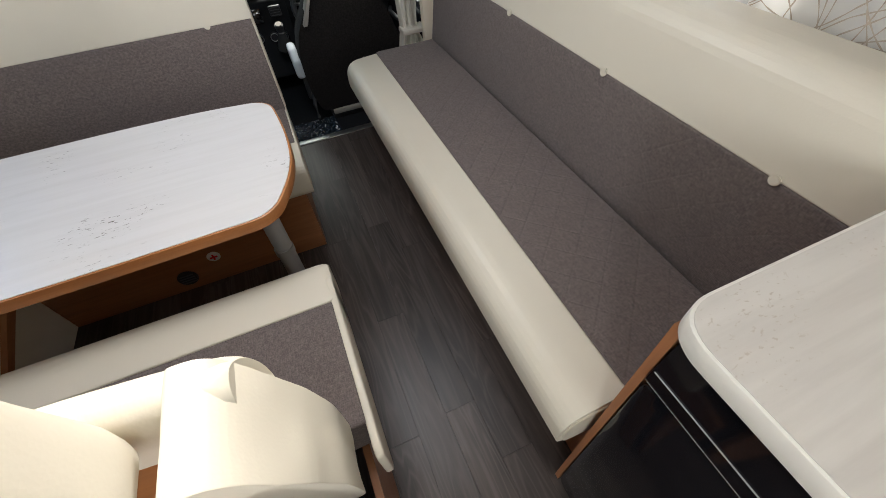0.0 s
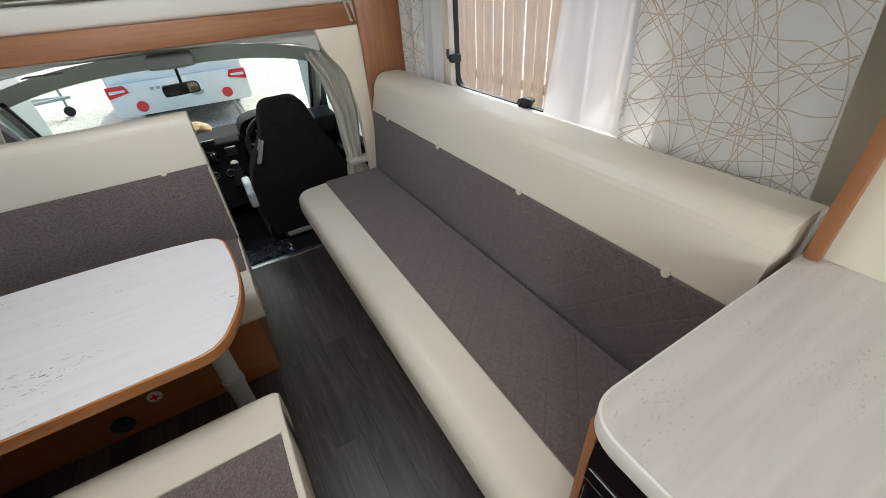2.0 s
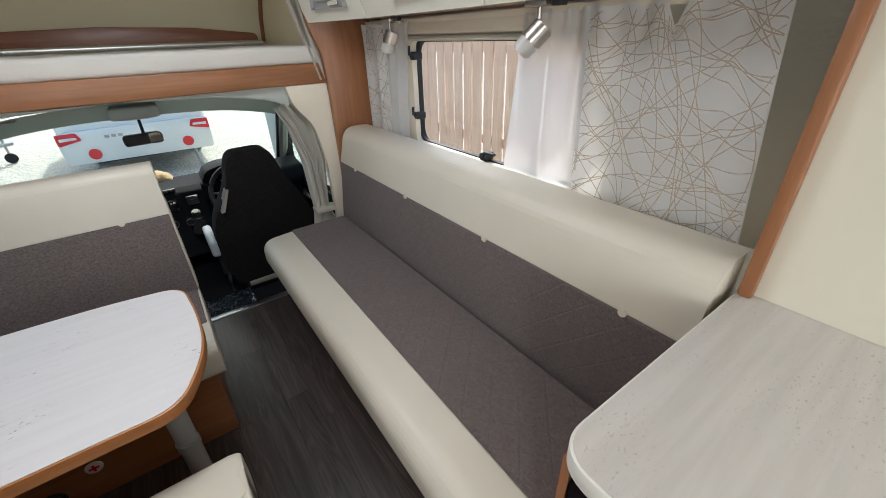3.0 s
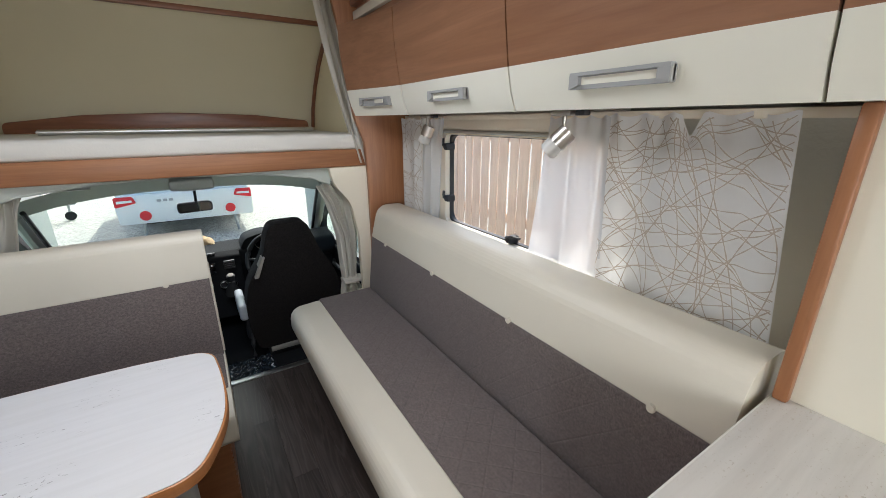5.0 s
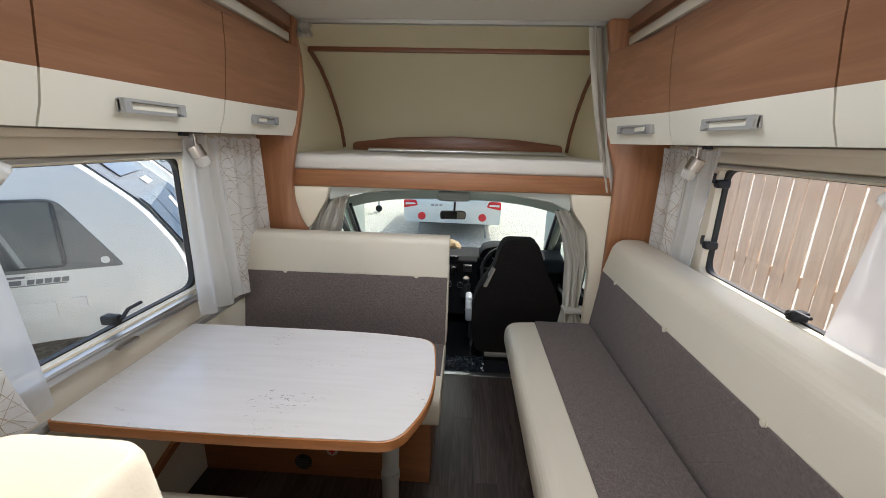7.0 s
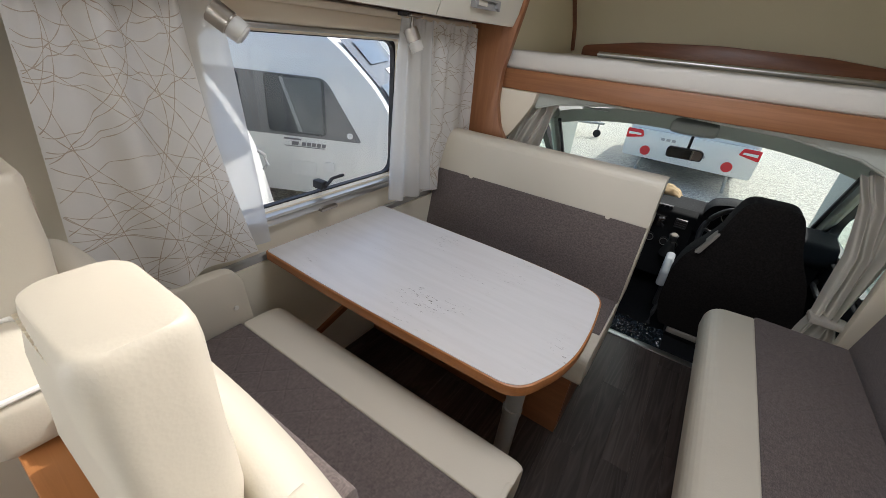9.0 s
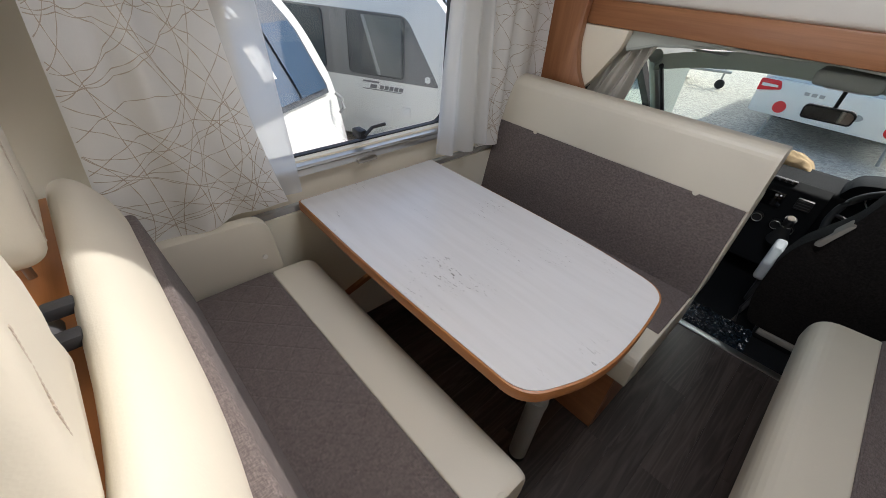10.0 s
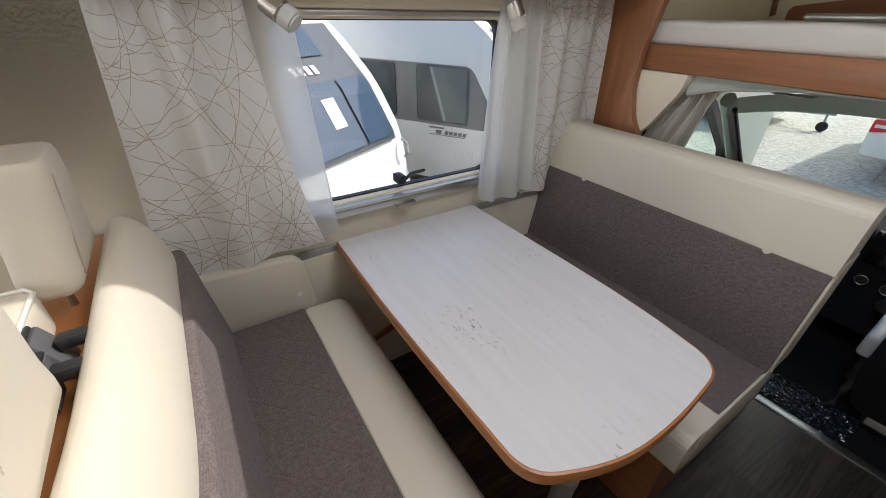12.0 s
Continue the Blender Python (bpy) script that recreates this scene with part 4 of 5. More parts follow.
part("base", box(0.462, 1.10, 0.462, 2.36, 0, 0.37), WOOD, sofa, "cherry wood sofa base")
part("base_grille", join(*[box(0.452, 0.466, 0.56 + i * 0.03, 0.575 + i * 0.03, 0.03, 0.10) for i in range(18)]), PEWTER, sofa, "grey slatted heater outlet")
fr_roll = part("front_roll", along(rounded([(0.318, 0.365), (0.482, 0.365), (0.482, 0.523), (0.318, 0.513)], [0.05, 0.0, 0.012, 0.07], 8), SY0, SY1, "y", 0.012), CREAM, sofa, "cream leather front roll")
fr_seat = part("seat", along(rounded([(0.479, 0.40), (0.782, 0.40), (0.782, 0.522), (0.479, 0.522)], 0.012, 3), SY0 + 0.004, SY1 + 0.02, "y", 0.008), GREY_XY, sofa, "quilted taupe woven seat")
part("backrest", along(rounded([(0.795, 0.49), (0.95, 0.49), (0.99, 0.81), (0.832, 0.81)], 0.008, 3), SY0 + 0.01, 2.31, "y", 0.01), GREY_YZ, sofa, "taupe woven lower backrest")
part("back_top", along(rounded([(0.832, 0.808), (0.99, 0.808), (1.06, 0.985), (0.878, 0.992)], [0.006, 0.0, 0.06, 0.07], 8), SY0 + 0.006, 2.315, "y", 0.014), CREAM, sofa, "cream leather upper backrest")
for ob in (fr_roll, fr_seat):                # the seam runs slightly askew
    for v in ob.data.vertices:
        if 0.46 < v.co.x < 0.52:
            v.co.x -= 0.011 * (SY1 - v.co.y) / (SY1 - SY0)
part("front_piping", sweep([(0.470, SY0 + 0.01, 0.522), (0.480, SY1 - 0.01, 0.522)], 0.003, 6), GREY_YZ, sofa)
part("end_cheek", prism(rounded([(0.33, 0.37), (0.48, 0.37), (0.48, 0.50), (0.33, 0.50)], 0.05, 5), "y", SY0 - 0.004, SY0 + 0.01), CREAM, sofa)
for by in (0.616, 1.117, 1.622, 2.12):
    part("button", tube((0.826, by, 0.812), (0.838, by, 0.810), 0.0125, 0.009, 14, 0.003), CREAM, sofa, "covered cream button")

# ---- kitchen unit ----
kit = root("kitchen_unit", (0.72, -0.3, 0), "cherry wood kitchen unit beside the sofa", "cabinet")
part("side_panel", box(0.383, 0.97, 0.427, 0.441, 0, 0.885), WOOD_Z, kit)
part("body", box(0.41, 0.97, -1.2, 0.424, 0.0, 0.884), WOOD, kit)
ct = root("worktop", (0.68, -0.3, 0.885), "pale marbled laminate worktop with white edge", "worktop")
outl = rounded([(0.36, 0.447), (0.36, -1.25), (0.972, -1.25), (0.972, 0.447)], [0.066, 0, 0, 0], 10)
part("edge", prism(outl, "z", 0.885, 0.9195, 0.0025), WHITE_EDGE, ct, "white edge band")
outl2 = rounded([(0.3645, 0.4425), (0.3645, -1.245), (0.972, -1.245), (0.972, 0.4425)], [0.062, 0, 0, 0], 10)
part("top", prism(outl2, "z", 0.905, 0.9208), COUNTER, ct, "pale marbled top")
fr = root("fridge", (0.40, 0.1, 0.06), "black glass-fronted fridge under the worktop", "fridge")
part("door", prism(rounded([(-0.25, 0.02), (0.424, 0.02), (0.424, 0.752), (-0.25, 0.752)], 0.03, 5), "x", 0.380, 0.409, 0.006), BLACK_GLOSS, fr, "black gloss door")
hp = part("handle_panel", prism(rounded([(0.374, 0.757), (0.409, 0.757), (0.409, 0.882), (0.388, 0.882)], [0.008, 0, 0, 0.02], 4), "y", -0.25, 0.424, 0.004), BLACK_GLOSS, fr, "black gloss control strip")
# The two pewter lines stand in for highlights on the fridge's bevelled edges.
part("trim", sweep([(0.3795, -0.24, 0.754), (0.3795, 0.42, 0.754)], 0.0014, 6), PEWTER, hp)
part("trim", sweep([(0.3765, -0.24, 0.79), (0.3765, 0.42, 0.79)], 0.0012, 6), PEWTER, hp)
solid("wall_kitchen", box(0.946, 0.99, -1.3, 0.438, 0.9215, 1.476), WALL, "cream splashback board beside the worktop")
solid("trim_post", box(0.922, 0.944, 0.416, 0.442, 0.921, 1.476, 0.006), WOOD_Z, "cherry wood post at the end of the worktop")
solid("trim_splash", box(0.962, 0.972, -1.25, 0.40, 0.921, 0.931, 0.002), LOCKER, "cream sealing strip along the worktop")

# ---- dinette table ----
tb = root("dinette_table", (-0.55, 1.4, 0), "white travertine-effect table with orange wood edge", "table")
TO = rounded([(-1.058, 1.094), (-0.60, 1.082), (-0.085, 1.095), (-0.012, 1.26), (-0.006, 1.45), (-0.03, 1.66), (-0.30, 1.70), (-1.058, 1.697)],
             [0.012, 0.3, 0.06, 0.2, 0.2, 0.07, 0.3, 0.012], 8)
part("edge", prism(TO, "z", 0.668, 0.6985, 0.004), EDGE, tb, "orange-brown wood edge band")
cx, cy = -0.53, 1.39
part("tabletop", prism([(cx + (x - cx) * 0.990, cy + (y - cy) * 0.983) for x, y in TO], "z", 0.690, 0.7005), TABLE, tb, "white travertine-effect laminate top")
leg = part("leg", tube((-0.16, 1.36, 0.0), (-0.16, 1.40, 0.668), 0.030, seg=20), GREY_TUBE, tb, "grey folding table leg")
part("collar", tube((-0.16, 1.375, 0.30), (-0.16, 1.377, 0.325), 0.0335, seg=20), GREY_TUBE, leg)
part("foot", tube((-0.16, 1.36, 0.0), (-0.16, 1.36, 0.015), 0.032, seg=20), RUBBER, leg)
part("hinge", box(-1.062, -1.02, 1.15, 1.64, 0.64, 0.668), ALLOY, tb)
solid("trim_table_rail", box(LX, LX + 0.022, 0.62, 2.1, 0.655, 0.678, 0.003), PEWTER, "grey metal table rail on the wall")
solid("wall_ledge", box(LX, LX + 0.03, 0.55, 2.3, 0.0, 0.654), WALL, "cream lower wall lining")
solid("trim_wall_batten", prism([(1.10, 0.16), (1.14, 0.16), (1.62, 0.30), (1.62, 0.34)], "x", LX + 0.031, LX + 0.05), WOOD, "slanting wood batten on the lower wall")

# ---- forward dinette bench ----
fb = root("dinette_bench", (-0.55, 2.0, 0), "cream leather and taupe woven forward dinette bench", "bench", "dinette benches")
part("front_panel", box(-1.058, -0.04, 1.647, 1.665, 0, 0.31), WOOD_X, fb, "cherry wood base panel")
part("side_panel", box(-0.056, -0.038, 1.666, 2.40, 0, 0.31), WOOD, fb)
part("seat_roll", along(rounded([(1.625, 0.305), (1.80, 0.305), (1.80, 0.457), (1.625, 0.452)], [0.035, 0, 0.01, 0.05], 6), -1.055, -0.004, "x", 0.014), CREAM, fb, "cream leather seat edge")
part("seat", along(rounded([(1.778, 0.33), (2.10, 0.33), (2.10, 0.461), (1.778, 0.461)], 0.01, 3), -1.05, -0.010, "x", 0.006), GREY_XY, fb, "taupe woven seat")
part("seat_side", along(rounded([(1.70, 0.30), (2.14, 0.30), (2.14, 0.455), (1.70, 0.455)], 0.015, 3), -0.0105, -0.002, "x", 0.003), CREAM, fb)
part("backrest", along(rounded([(2.055, 0.45), (2.19, 0.45), (2.25, 0.80), (2.121, 0.80)], 0.006, 3), -1.06, -0.006, "x", 0.008), GREY_XZ, fb, "taupe woven lower backrest")
part("back_top", along(rounded([(2.121, 0.798), (2.25, 0.798), (2.29, 0.99), (2.155, 1.00)], [0.005, 0, 0.05, 0.05], 7), -1.045, 0.0, "x", 0.014), CREAM, fb, "cream leather upper backrest")
part("back_side", along([(2.075, 0.46), (2.20, 0.46), (2.27, 0.83), (2.14, 0.83)], -0.007, 0.002, "x", 0.003), CREAM, fb)
for bx in (-0.845, -0.162):
    part("button", tube((bx, 2.116, 0.803), (bx, 2.126, 0.801), 0.0125, 0.009, 14, 0.003), CREAM, fb, "covered cream button")
sk = root("power_socket", (-0.471, 1.645, 0.142), "white round socket with red centre on the bench panel", "socket")
part("plate", tube((-0.471, 1.640, 0.142), (-0.471, 1.647, 0.142), 0.025, seg=24, bev=0.002), WHITE_EDGE, sk)
part("key_slot", box(-0.474, -0.468, 1.637, 1.641, 0.128, 0.156), RED, sk)
part("key_slot", box(-0.485, -0.457, 1.637, 1.641, 0.139, 0.145), RED, sk)
ve = root("heater_vent", (-0.604, 1.645, 0.074), "round black heater outlet on the bench panel", "vent")
part("ring", tube((-0.604, 1.636, 0.074), (-0.604, 1.647, 0.074), 0.038, seg=28, bev=0.003), BLACK, ve)
for i in range(4):
    part("slat", box(-0.632, -0.576, 1.633, 1.637, 0.052 + i * 0.013, 0.056 + i * 0.013), CABLE, ve)

# ---- near dinette bench with travel seats ----
nb = root("travel_bench", (-0.5, 0.75, 0), "cream leather and taupe travel bench facing the cab", "bench", "dinette benches")
part("base_panel", box(-1.055, -0.06, 1.02, 1.04, 0, 0.37), WOOD_X, nb, "cherry wood bench base")
part("base_side", box(-0.075, -0.058, 0.45, 1.019, 0, 0.37), WOOD, nb)
part("seat_roll", bolster(rounded([(0.932, 0.37), (1.095, 0.37), (1.095, 0.515), (0.932, 0.523)], [0, 0.04, 0.06, 0.008], 7), -0.985, -0.020, None, 0.028), CREAM, nb, "cream leather seat edge")
part("seat", along(rounded([(0.62, 0.385), (0.934, 0.385), (0.934, 0.522), (0.62, 0.522)], 0.01, 3), -0.98, -0.036, "x", 0.008), GREY_XY, nb, "taupe woven seat")
part("seat_side", along(rounded([(0.55, 0.372), (1.02, 0.372), (1.02, 0.519), (0.55, 0.519)], 0.02, 3), -0.038, -0.020, "x", 0.006), CREAM, nb)
part("backrest", along(rounded([(0.708, 0.515), (0.58, 0.515), (0.535, 0.838), (0.662, 0.838)], 0.014, 4), -1.0, -0.165, "x", 0.012), GREY_XZ, nb, "taupe woven lower backrest")
part("back_top", bolster(rounded([(0.630, 0.78), (0.650, 0.845), (0.627, 0.93), (0.583, 0.990), (0.538, 0.975), (0.535, 0.80)], 0.045, 6), -0.96, -0.098,
                         lambda x: -0.025 * max(0.0, (x + 0.40) / 0.30) ** 2, 0.03), CREAM, nb, "cream leather top roll")
bo = prism(rounded([(-0.152, 0.52), (-0.066, 0.52), (-0.056, 0.66), (-0.062, 0.83), (-0.082, 0.92), (-0.112, 0.985), (-0.152, 0.988)], [0, 0.03, 0.08, 0.08, 0.05, 0.03, 0.01], 6), "y", 0.452, 0.572, 0.022, 5)
bmesh.ops.subdivide_edges(bo, edges=[e for e in bo.edges if e.calc_length() > 0.05], cuts=4, use_grid_fill=True)
for v in bo.verts:
    v.co.y += 0.05 * max(0.0, 1 - (v.co.z - 0.52) / 0.4)
    v.co.x += 0.006 * noise.noise((v.co.y * 16, v.co.z * 11, 1.3))
part("side_bolster", bo, CREAM, nb, "cream leather end of the backrest")
part("frame_panel", box(-1.05, -0.12, 0.41, 0.43, 0.0, 0.879), WOOD_X, nb, "cherry wood rear frame")
part("frame_top", box(-1.05, -0.12, 0.405, 0.53, 0.88, 0.905, 0.004), EDGE, nb, "cherry wood ledge behind the top roll")
rc_in = box(-0.665, -0.475, 0.385, 0.478, 0.906, 1.0, 0.022, 4)
part("rear_cushion", rc_in, CREAM, nb, "cream leather middle cushion")
part("cushion_piping", sweep([(-0.66, 0.40, 0.997), (-0.66, 0.463, 0.997), (-0.645, 0.476, 0.996), (-0.50, 0.476, 0.996), (-0.48, 0.463, 0.997), (-0.48, 0.40, 0.997)], 0.0042, 8), WHITE_EDGE, nb, "white piping")
sb = root("bench_side_board", (-1.0, 0.85, 0.52), "cream padded board between bench and wall", "panel")
part("board", prism(rounded([(0.66, 0.50), (0.985, 0.50), (0.965, 0.715), (0.66, 0.725)], [0, 0, 0.06, 0], 6), "x", -1.035, -0.99, 0.008), CREAM, sb)
part("screw_cap", tube((-0.991, 0.93, 0.58), (-0.986, 0.93, 0.58), 0.008), WHITE_EDGE, sb)


def headrest(cx, foot_half, top_half, top):
    t = root("headrest", (cx, 0.48, 0.906), "thick cream leather headrest on the travel bench", "headrest", "headrests of the travel bench")
    bm, foot, lv = bmesh.new(), 0.962, []
    rings = ((0, 0.80), (0.02, 0.90), (0.06, 0.97), (0.14, 1.0), (0.3, 1.0), (0.5, 1.0), (0.7, 1.0), (0.86, 1.0), (0.94, 0.97), (0.985, 0.90), (1.0, 0.80))
    for f, k in rings:
        h = foot_half + (top_half - foot_half) * f ** 0.9
        yc, d = 0.487 + 0.016 * f, 0.045 + 0.004 * f
        ring = rounded([(-h, -d), (h, -d), (h, d), (-h, d)], 0.032, 6)
        lv.append([])
        for a, b in ring:
            q = 0.005 * noise.noise((a * 22, f * 5, b * 18 + cx)) if 0.05 < f < 0.95 else 0.0
            lv[-1].append(bm.verts.new((cx + a * (1 - (1 - k) * 0.35) + q, yc + b * k + q, foot + (top - foot) * f)))
    n = len(lv[0])
    for a, b in zip(lv, lv[1:]):
        for j in range(n):
            bm.faces.new((a[j], a[(j + 1) % n], b[(j + 1) % n], b[j]))
    bm.faces.new(lv[0][::-1])
    bm.faces.new(lv[-1])
    part("cushion", bm, CREAM, t)
    part("stitching", join(*[box(cx - 0.06 + i * 0.012, cx - 0.053 + i * 0.012, 0.4535, 0.4575, top - 0.020, top - 0.0175) for i in range(10)]), PANEL, t)
    seam = []
    for i in range(30):
        f = 0.10 + 0.78 * i / 30
        h = foot_half + (top_half - foot_half) * f ** 0.9
        seam.append(moved(box(-0.0015, 0.0015, -0.0014, 0.0014, -0.0028, 0.0028), Matrix.Translation((cx + h - 0.034, 0.487 + 0.016 * f + 0.0452 + 0.004 * f, foot + (top - foot) * f))))
    part("seam_stitches", join(*seam), THREAD, t)
    for dx in (-0.05, 0.05):
        part("post", tube((cx + dx, 0.487, 0.904), (cx + dx, 0.487, foot + 0.02), 0.007), CHROME, t)
    return t


headrest(-0.302, 0.133, 0.078, 1.185)
headrest(-0.785, 0.125, 0.075, 1.185)
for i, (bx, by) in enumerate(((-0.53, 0.497), (-0.455, 0.497))):
    t = root("seat_belt_buckle", (bx, by, 0.905), "black seat-belt buckle between the headrests", "buckle", "belt buckles")
    part("housing", moved(box(-0.026, 0.026, -0.014, 0.014, -0.03, 0.045, 0.006), Matrix.Translation((bx, by, 0.945)) @ Matrix.Rotation(radians(25 - 30 * i), 4, "X")), CABLE, t)
    part("hook", moved(box(-0.012, 0.012, 0.012, 0.05, 0.0, 0.02, 0.004), Matrix.Translation((bx, by, 0.955))), BLACK, t)
    part("release_button", moved(box(-0.018, 0.018, -0.012, 0.012, 0.046, 0.053, 0.002), Matrix.Translation((bx, by, 0.945)) @ Matrix.Rotation(radians(25 - 30 * i), 4, "X")), BLACK, t)
    part("webbing", sweep([(bx, by, 0.93), (bx + 0.01, by - 0.005, 0.904)], 0.018, 8, 0.2), RUBBER, t)


# ---- reading lamps under the lockers ----
def spot(x, y, tip, label):
    t = root("reading_lamp", (x, y, 1.476), label, "lamp", "reading lamps")
    part("mount", box(x - 0.022, x + 0.022, y - 0.035, y + 0.035, 1.462, 1.4755, 0.004), CHROME, t)
    part("stem", tube((x, y, 1.465), (x, y, 1.418), 0.006), CHROME, t)
    part("switch", box(x - 0.012, x + 0.012, y - 0.075, y - 0.045, 1.462, 1.476, 0.002), BLACK, t, "small black switch")
    a = Vector((x, y, 1.405))
    d = (Vector(tip) - a).normalized()
    part("head", tube(a - d * 0.022, a + d * 0.026, 0.028, seg=24, bev=0.003), CHROME, t, "brushed nickel barrel")
    part("glass", tube(a + d * 0.024, a + d * 0.062, 0.0275, 0.026, 24, 0.005), FROST, t, "frosted glass tip")
    return t


spot(0.92, 1.03, (0.875, 1.075, 1.34), "nickel reading lamp with frosted tip over the sofa")
spot(0.97, 1.88, (0.945, 1.90, 1.33), "nickel reading lamp with frosted tip over the sofa")
spot(-0.94, 1.0, (-0.885, 1.06, 1.345), "nickel reading lamp with frosted tip over the dinette")
spot(-0.99, 1.77, (-0.95, 1.80, 1.30), "nickel reading lamp with frosted tip over the dinette")
solid("trim_step", box(-0.04, 0.60, STEP - 0.012, STEP + 0.03, -0.002, 0.006, 0.002), ALLOY, "aluminium threshold strip at the cab step")

# ---- rooflight ----
rl = root("rooflight", (0.0, 1.41, CEIL_Z), "open white-framed rooflight in the ceiling", "window", kind="structure")
part("frame", join(box(-0.385, -0.335, 1.05, 1.93, 2.03, 2.12), box(0.34, 0.39, 1.05, 1.93, 2.03, 2.12), box(-0.335, 0.34, 1.05, 1.10, 2.03, 2.12), box(-0.335, 0.34, 1.88, 1.93, 2.03, 2.12)), WHITE_EDGE, rl)

# ---- outside ----
GZ = -0.85
solid("ground", grid(lambda u, v: (-300 + 600 * u, -300 + 600 * v, GZ), 4, 4), GRAVEL, "pale gravel yard", kind="structure")
fence = root("fence", (2.65, 4, GZ), "tall close-boarded pine fence", "fence")
for i in range(64):
    y = -0.6 + i * 0.146
    part("board", box(2.62, 2.632, y, y + 0.122 + 0.009 * math.sin(i * 3.7), GZ + 0.05, 1.75 + 0.01 * math.sin(i * 2.1)), FENCE, fence)
for i in range(5):
    part("post", box(2.67, 2.77, -0.5 + i * 2.4, -0.4 + i * 2.4, GZ, 1.7), FENCE, fence)
for z in (-0.5, 0.45, 1.25):
    part("rail", box(2.634, 2.68, -0.6, 8.7, z, z + 0.09), FENCE, fence)


def caravan(name, at, angle, length, label, front="plain", band=False):
    """A white touring caravan; local x is its heading, its nose at the origin."""
    t = root(name, (at[0], at[1], GZ), label, "caravan")
    M = Matrix.Translation((at[0], at[1], GZ)) @ Matrix.Rotation(radians(angle), 4, "Z")
    prof = rounded([(0.03, 0.32), (-0.12, 1.1), (-0.42, 1.6), (-0.95, 2.12), (-1.7, 2.5), (-length, 2.52), (-length, 0.28), (-0.15, 0.25)], [0.06, 0.2, 0.2, 0.3, 0.5, 0.1, 0.05, 0.1], 8)
    part("body", moved(prism(prof, "y", -1.1, 1.1, 0.03), M), WHITE, t)
    if front == "glass":
        def nose(z):
            if z < 1.1:
                return 0.03 - 0.19 * (z - 0.32)
            return -0.12 - 0.6 * (z - 1.1) if z < 1.6 else -0.42 - 1.02 * (z - 1.6)

        def face(u, v, z0, z1, y0, y1, off):
            z = z0 + (z1 - z0) * v
            return M @ Vector((nose(z) + off, y0 + (y1 - y0) * u, z))
        part("mask", grid(lambda u, v: face(u, v, 1.02, 2.12, -0.93, 0.93, 0.03), 10, 12), DECAL, t, "dark grey front mask")
        for ya, yb in ((-0.88, -0.46), (-0.43, 0.41), (0.45, 0.88)):
            w = part("window", grid(lambda u, v: face(u, v, 1.08, 1.66, ya, yb, 0.05), 6, 8), BLUE_SMOKE, t, "blue tinted front window")
            if -0.5 < ya < 0:
                part("price_sheet", grid(lambda u, v: face(u, v, 1.28, 1.53, 0.10, 0.27, 0.055), 2, 2), PAPER, w, "white paper sheet")
        part("top_window", grid(lambda u, v: face(u, v, 1.86, 2.10, -0.55, 0.55, 0.05), 6, 4), BLUE_SMOKE, t, "blue tinted roof window")
        for i in range(4):
            part("logo_bar", grid(lambda u, v: face(u, v, 1.72, 1.79, 0.0 + i * 0.09, 0.06 + i * 0.09, 0.045), 2, 1), PAPER, t)
        part("grab_handle", moved(sweep([(0.0, 1.0, 0.80), (0.05, 1.0, 0.86), (0.03, 1.0, 0.96), (-0.04, 1.0, 1.0)], 0.018), M), GREY_TUBE, t)
    for s in (-1, 1):
        part("wheel", moved(tube((-length * 0.55, s * 0.92, 0.33), (-length * 0.55, s * 1.08, 0.33), 0.33, seg=28, bev=0.03), M), RUBBER, t)
    part("drawbar", moved(join(tube((0.9, 0, 0.42), (-0.3, 0.5, 0.42), 0.035), tube((0.9, 0, 0.42), (-0.3, -0.5, 0.42), 0.035), tube((0.75, 0.08, 0.1), (0.75, 0.08, 0.75), 0.025)), M), GREY_TUBE, t)
    part("jockey_wheel", moved(tube((0.75, 0.05, 0.11), (0.75, 0.12, 0.11), 0.11, seg=20, bev=0.01), M), RUBBER, t)
    return t, M


DECAL = painted("dark_grey_decal", (0.10, 0.11, 0.125), 0.25)


cv, M = caravan("touring_caravan", (-3.467, 5.213), 30, 5.5, "white touring caravan with grey side window band", "glass")


def side_sheet(name, pts, off, mat, parent, label=""):
    bm = prism(pts, "y", -1.104 - off, -1.10)
    return part(name, moved(bm, M), mat, parent, label)


band = side_sheet("window_band", rounded([(-3.2, 1.0), (-0.62, 0.99), (-0.72, 1.16), (-1.05, 1.70), (-3.2, 1.72)], [0, 0.04, 0.1, 0.1, 0], 4), 0.004, GREY_BAND, cv, "grey window band")
side_sheet("window", rounded([(-1.78, 1.04), (-1.06, 1.03), (-1.06, 1.68), (-1.78, 1.70)], 0.06, 5), 0.003, SMOKE, cv, "dark tinted side window")
side_sheet("window_blind", [(-1.42, 1.05), (-1.10, 1.05), (-1.10, 1.67), (-1.60, 1.67)], 0.012, GREY_TUBE, cv, "pale blind behind the side window")
side_sheet("window_frame", [(-1.40, 1.05), (-1.36, 1.05), (-1.56, 1.67), (-1.60, 1.67)], 0.015, PAPER, cv)
side_sheet("pane", rounded([(-1.78, 1.04), (-1.06, 1.03), (-1.06, 1.68), (-1.78, 1.70)], 0.06, 5), 0.026, TINTED, cv, "dark tinted pane")
side_sheet("window", rounded([(-3.0, 1.04), (-2.1, 1.04), (-2.1, 1.69), (-3.0, 1.70)], 0.06, 5), 0.022, SMOKE, cv, "dark tinted side window")
